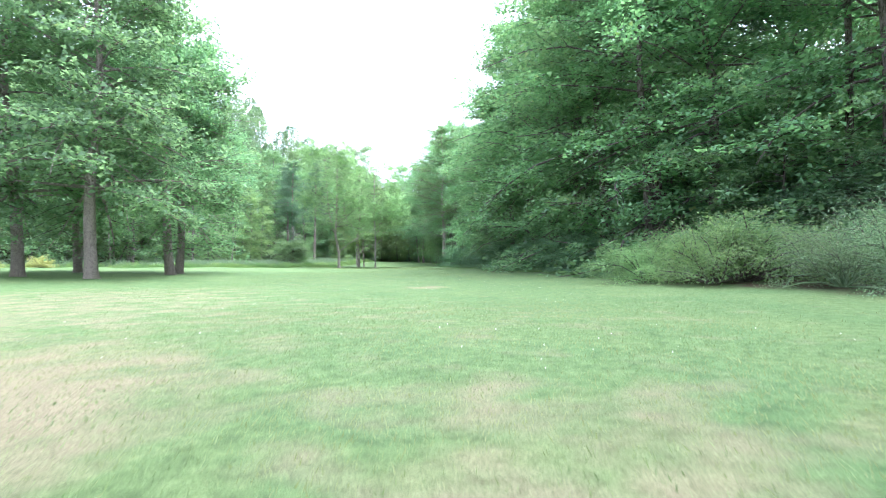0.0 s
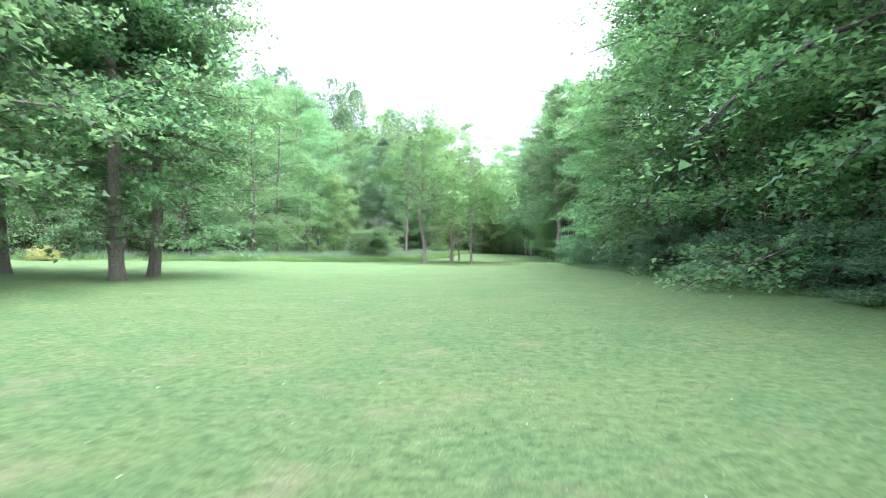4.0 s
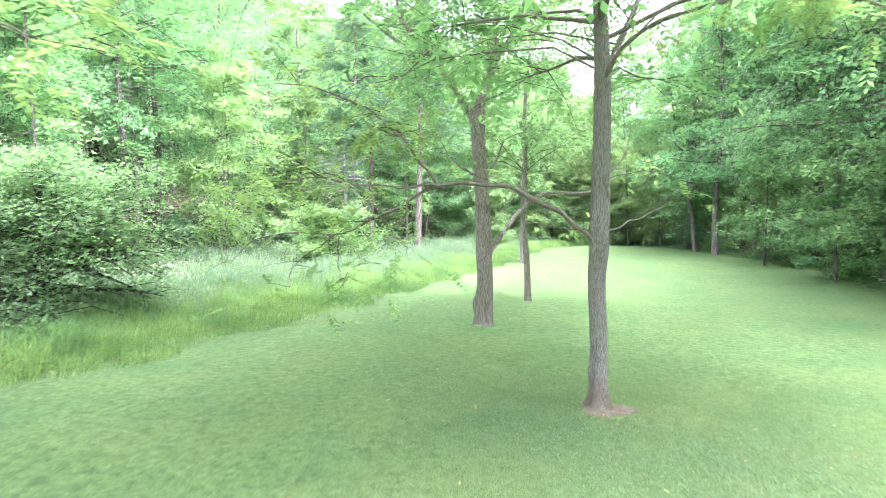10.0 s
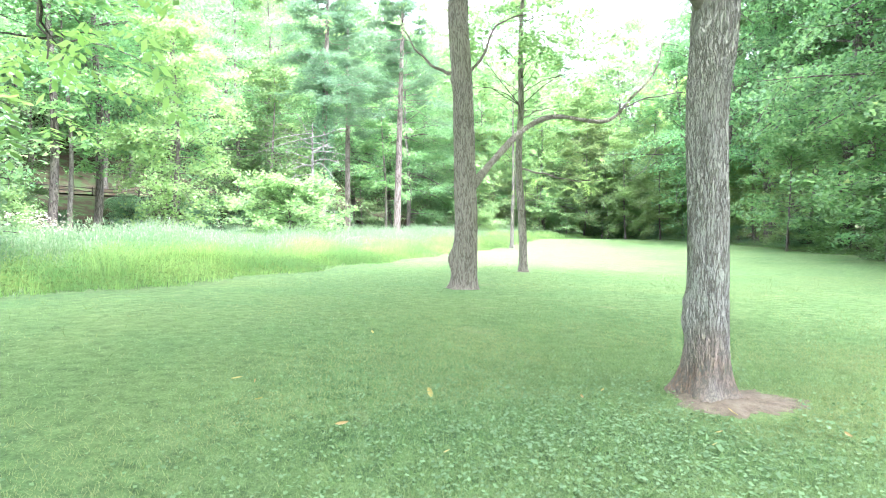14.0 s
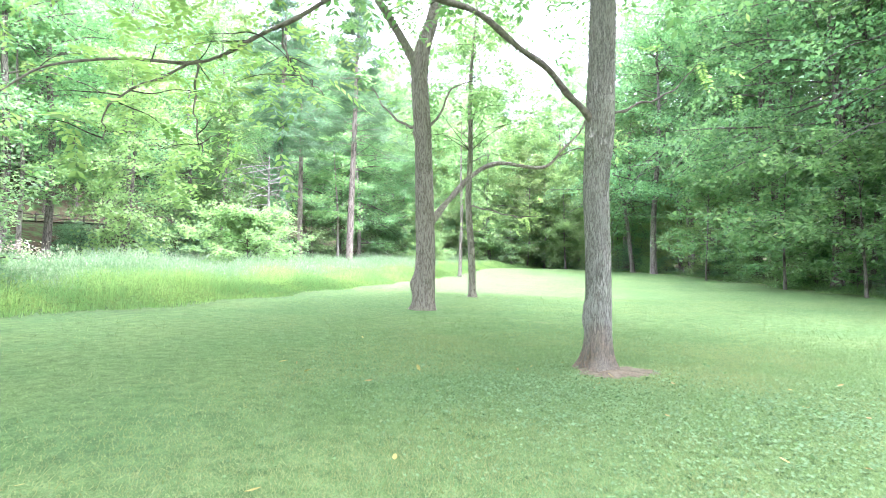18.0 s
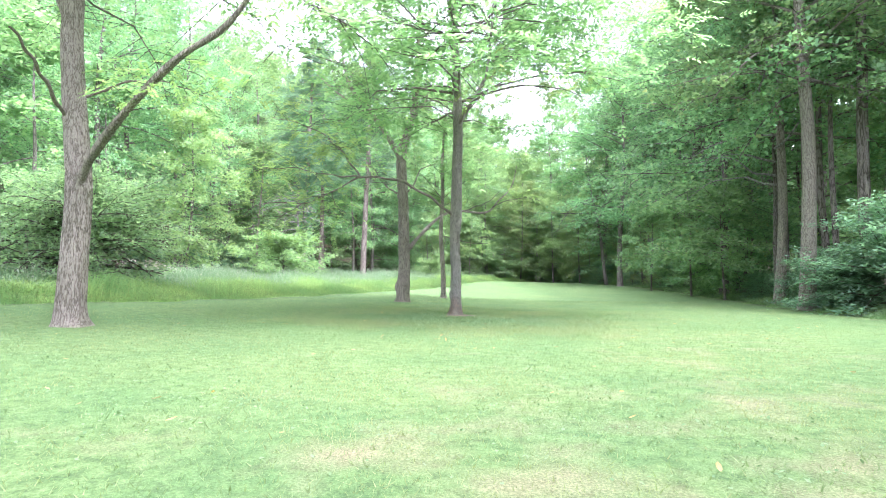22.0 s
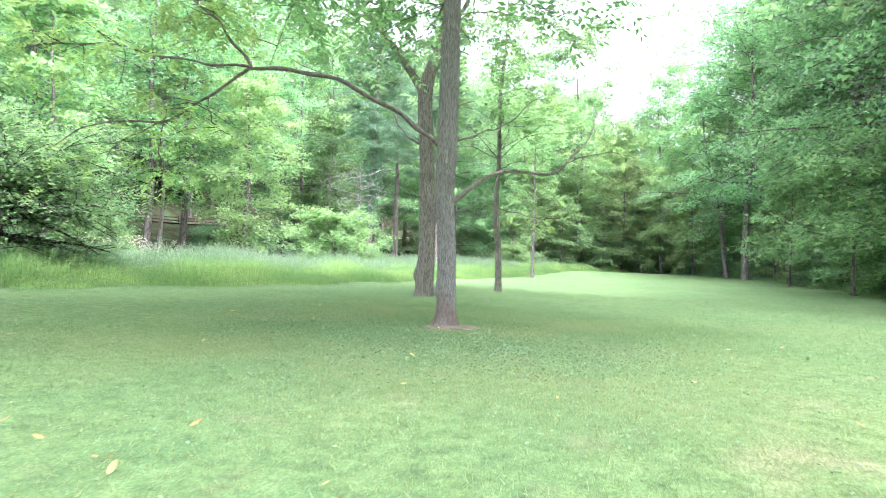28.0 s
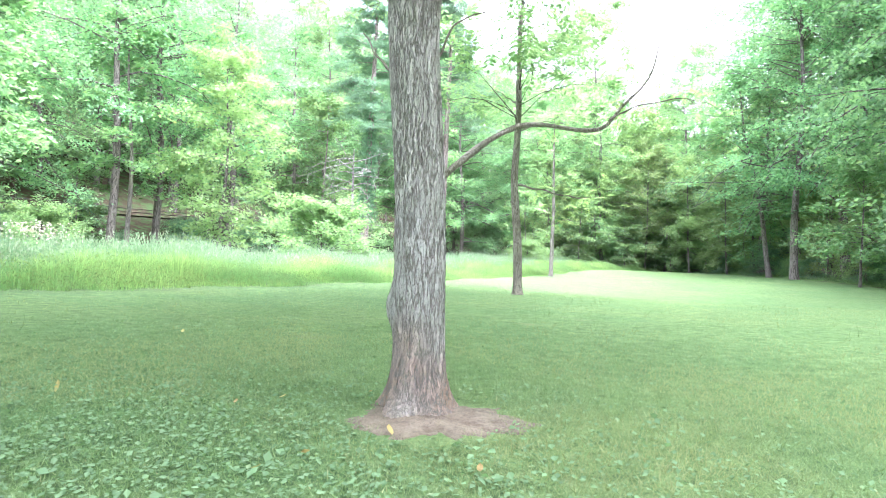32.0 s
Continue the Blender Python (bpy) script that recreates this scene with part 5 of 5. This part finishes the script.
def build_meadow():
    """A verge of soft grass mounds, and tall pale weeds between it and the hillside."""
    g = np.random.default_rng(73)

    def mounds(x, y):
        return np.clip(0.5 + 0.3 * np.sin(1.9 * x + 1.3 * np.sin(0.8 * y)) * np.cos(1.4 * y) + 0.3 * np.sin(0.9 * y + 0.7 * x) + 0.15 * np.sin(4.3 * x - 3.1 * y), 0.05, 1.1)

    n = 7600
    y = np.where(g.uniform(0, 1, n) < 0.75, g.uniform(68, 148, n), g.uniform(6, 150, n))
    d = g.uniform(0, 4.6, n)
    x = left_edge(y) - 0.1 - d + 0.3 * np.sin(1.3 * y)
    h = 0.12 + (0.22 + 0.5 * mounds(x, y)) * smoothstep(0.0, 1.6, d)
    v, f, mid, tip = tufts(g, n, 20, 0.26, x, y, h, 0.0065, 0.75)
    tagged(new("verge_grass", mesh("verge_grass", v, f, M_VERGE)), "soft mounds of bright green grass along the lawn's edge", "grass", kind="stuff")
    pick = g.uniform(0, 1, len(tip)) < 0.85
    tagged(new("verge_weeds", mesh("verge_weeds", *leaves(mid[pick] + g.normal(0, 0.06, (pick.sum(), 3)), 0.085, g, 0.35, 3.2), M_VERGE)), "bright green leafy weeds along the lawn's edge", "weeds", kind="stuff")
    n = 6200
    y = np.where(g.uniform(0, 1, n) < 0.75, g.uniform(70, 148, n), g.uniform(6, 150, n))
    d = np.where(g.uniform(0, 1, n) < 0.6, g.uniform(3.0, 9.0, n), g.uniform(3.0, 26, n))
    x = left_edge(y) - d + 0.4 * np.sin(0.9 * y)
    keep = x > toe(y) - 3
    x, y, d = x[keep], y[keep], d[keep]
    h = (0.62 + 0.5 * mounds(x + 7, y * 0.8)) * (0.75 + 0.25 * smoothstep(3, 6, d)) + 0.22 * (g.uniform(0, 1, len(x)) < 0.1)
    v, f, mid, tip = tufts(g, len(x), 16, 0.22, x, y, h, 0.006, 0.3)
    tagged(new("meadow_grass", mesh("meadow_grass", v, f, M_MEADOW)), "tall uncut pale green meadow grass", "grass", kind="stuff")
    along = np.concatenate([mid + (tip - mid) * g.uniform(-0.6, 0.95, (len(tip), 1)) for _ in range(2)]) + g.normal(0, 0.05, (2 * len(tip), 3))
    tagged(new("meadow_weeds", mesh("meadow_weeds", *leaves(along, 0.075, g, 0.4, 1.9), M_MEADOW)), "leafy weeds in the tall meadow grass", "weeds", kind="stuff")
    k = np.where(g.uniform(0, 1, len(tip)) < 0.16)[0]
    up = np.tile([0, 0, 1.0], (len(k) * 3, 1))
    spike = np.repeat(tip[k], 3, 0) + up * g.uniform(-0.05, 0.09, (len(k) * 3, 1)) + g.normal(0, 0.012, (len(k) * 3, 3))
    tagged(new("seed_heads", mesh("seed_heads", *leaves(spike, 0.10, g, 0.0, 3.2, up * 2.5, -0.6), M_SEED)), "pale upright seed heads over the meadow", "weeds", kind="stuff")
    c = np.array([(-25.4, 94.8, 1.0), (-26.4, 95.6, 1.1), (-27.2, 94.6, 1.1)])
    bl = np.repeat(c, 130, 0) + g.normal(0, 1, (130 * len(c), 3)) * [0.4, 0.4, 0.12]
    bl[:, 2] += ground_z(bl[:, 0], bl[:, 1])
    tagged(new("blossoms", mesh("blossoms", *leaves(bl, 0.06, g, 0.4, 1.2), M_BLOSSOM)), "loose heads of dusty pink blossom over tall weeds", "flowers", kind="stuff")


def build_edge_weeds():
    """Rank grass and weeds where the mown lawn meets the wood."""
    g = np.random.default_rng(75)
    n = 30000
    y = g.uniform(18, 150, n)
    d = np.abs(g.normal(0, 0.9, n))
    x = right_edge(y) - 0.15 + d + 0.25 * np.sin(1.7 * y) + 0.2 * np.sin(0.6 * y + 1)
    clump = 0.5 + 0.5 * np.sin(1.1 * y + 0.7 * np.sin(0.37 * y)) * np.cos(0.41 * y)
    h = (0.12 + 0.55 * clump * smoothstep(0.1, 1.2, d)) * g.uniform(0.5, 1.3, n)
    b = np.stack([x, y, ground_z(x, y) - 0.01], 1)
    az = g.uniform(0, 6.28, n)
    s = np.stack([np.cos(az), np.sin(az), 0 * az], 1) * 0.008
    lean = np.stack([g.normal(-0.12, 0.35, n), g.normal(0, 0.35, n), np.ones(n)], 1)
    v = np.stack([b - s, b + s, b + lean * h[:, None]], 1).reshape(-1, 3)
    tagged(new("edge_grass", mesh("edge_grass", v, np.arange(3 * n).reshape(n, 3), M_VERGE)), "rank green grass along the wood's edge", "grass", kind="stuff")
    c = np.repeat(b + lean * (h * g.uniform(0.4, 1.0, n))[:, None], 2, 0) + g.normal(0, 0.05, (2 * n, 3))
    tagged(new("edge_weeds", mesh("edge_weeds", *leaves(c, 0.05, g, 0.45, 2.0), M_WEED)), "leafy green weeds along the wood's edge", "weeds", kind="stuff")


build_meadow()
build_edge_weeds()


def fallen_leaf_mesh(seed):
    g = np.random.default_rng(seed)
    n = 5
    u = np.linspace(-1, 1, n)
    w = 0.5 * np.sqrt(np.clip(1 - u * u, 0.02, 1))
    v = np.concatenate([np.stack([u * 0.05, w * 0.045, 0.012 * w + 0.008 * u * u + g.normal(0, 0.001, n)], 1), np.stack([u * 0.05, -w * 0.045, 0.014 * w + 0.01 * u * u], 1), np.stack([u * 0.05, 0 * u, 0.006 * u * u], 1)])
    f = np.concatenate([np.stack([np.arange(n - 1), np.arange(1, n), np.arange(1, n) + 2 * n, np.arange(n - 1) + 2 * n], 1), np.stack([np.arange(n - 1) + 2 * n, np.arange(1, n) + 2 * n, np.arange(1, n) + n, np.arange(n - 1) + n], 1)])
    return mesh("fallen_leaf", v, f, M_FALLEN)


def build_fallen():
    g = np.random.default_rng(74)
    kinds_ = [fallen_leaf_mesh(k) for k in (1, 2, 3)]
    spots = [(-10.13, 77.46), (-10.63, 87.7), (-9.9, 88.1), (-12.6, 87.2), (-13.3, 87.4), (-10.45, 88.35)]
    x, y = scatter_lawn(g, 170, -15, -2, 75, 91)
    x2, y2 = scatter_lawn(g, 60, -10, 4, 28, 72)
    for a, b in spots + list(zip(x, y)) + list(zip(x2, y2)):
        ob = new("fallen_leaf", kinds_[g.integers(0, 3)])
        ob.matrix_basis = pose(a, b, gz(a, b) + 0.028, g.normal(0, 16), g.normal(0, 16), g.uniform(0, 360)) @ Matrix.Scale(g.uniform(0.35, 0.8), 4)
        tagged(ob, "yellow fallen leaf lying on the grass", "leaf", "fallen leaves")


build_fallen()


# ---- track with a rail along the hillside ----
def build_rail():
    ys = np.arange(84, 152, 2.4)
    xs = toe(ys) - 12.0
    ob = thing("guard_rail", pose(0, 0, 0), "dark weathered rail on posts along a hillside track", "rail")
    line = np.stack([xs + 1.2, ys, ground_z(xs + 1.2, ys) + 0.62], 1)
    for dz in (0.0, -0.3):
        part("rail", mesh("rail", *tube(line + [0, 0, dz], np.full(len(line), 0.04), 6), M_RAIL, True), ob)
    post = mesh("post", *tube([(0, 0, -0.3), (0, 0, 0.1), (0, 0, 0.5), (0, 0, 0.75)], [0.07, 0.07, 0.07, 0.06], 8), M_RAIL)
    for p in line[::2]:
        part("post", post, ob).location = (p[0] - 0.08, p[1], p[2] - 0.62)
    w = np.linspace(-1.4, 1.4, 5)
    v = np.stack([xs[:, None] + w, ys[:, None] + 0 * w, ground_z(xs[:, None] + w, ys[:, None] + 0 * w) + 0.03], -1).reshape(-1, 3)
    n = len(xs)
    i, j = np.meshgrid(np.arange(n - 1), np.arange(4), indexing="ij")
    f = np.stack([i * 5 + j, i * 5 + j + 1, (i + 1) * 5 + j + 1, (i + 1) * 5 + j], -1).reshape(-1, 4)
    tagged(new("track", mesh("track", v, f, M_ROAD, True)), "pale gravel track cut into the wooded hillside", "track", kind="structure")


build_rail()
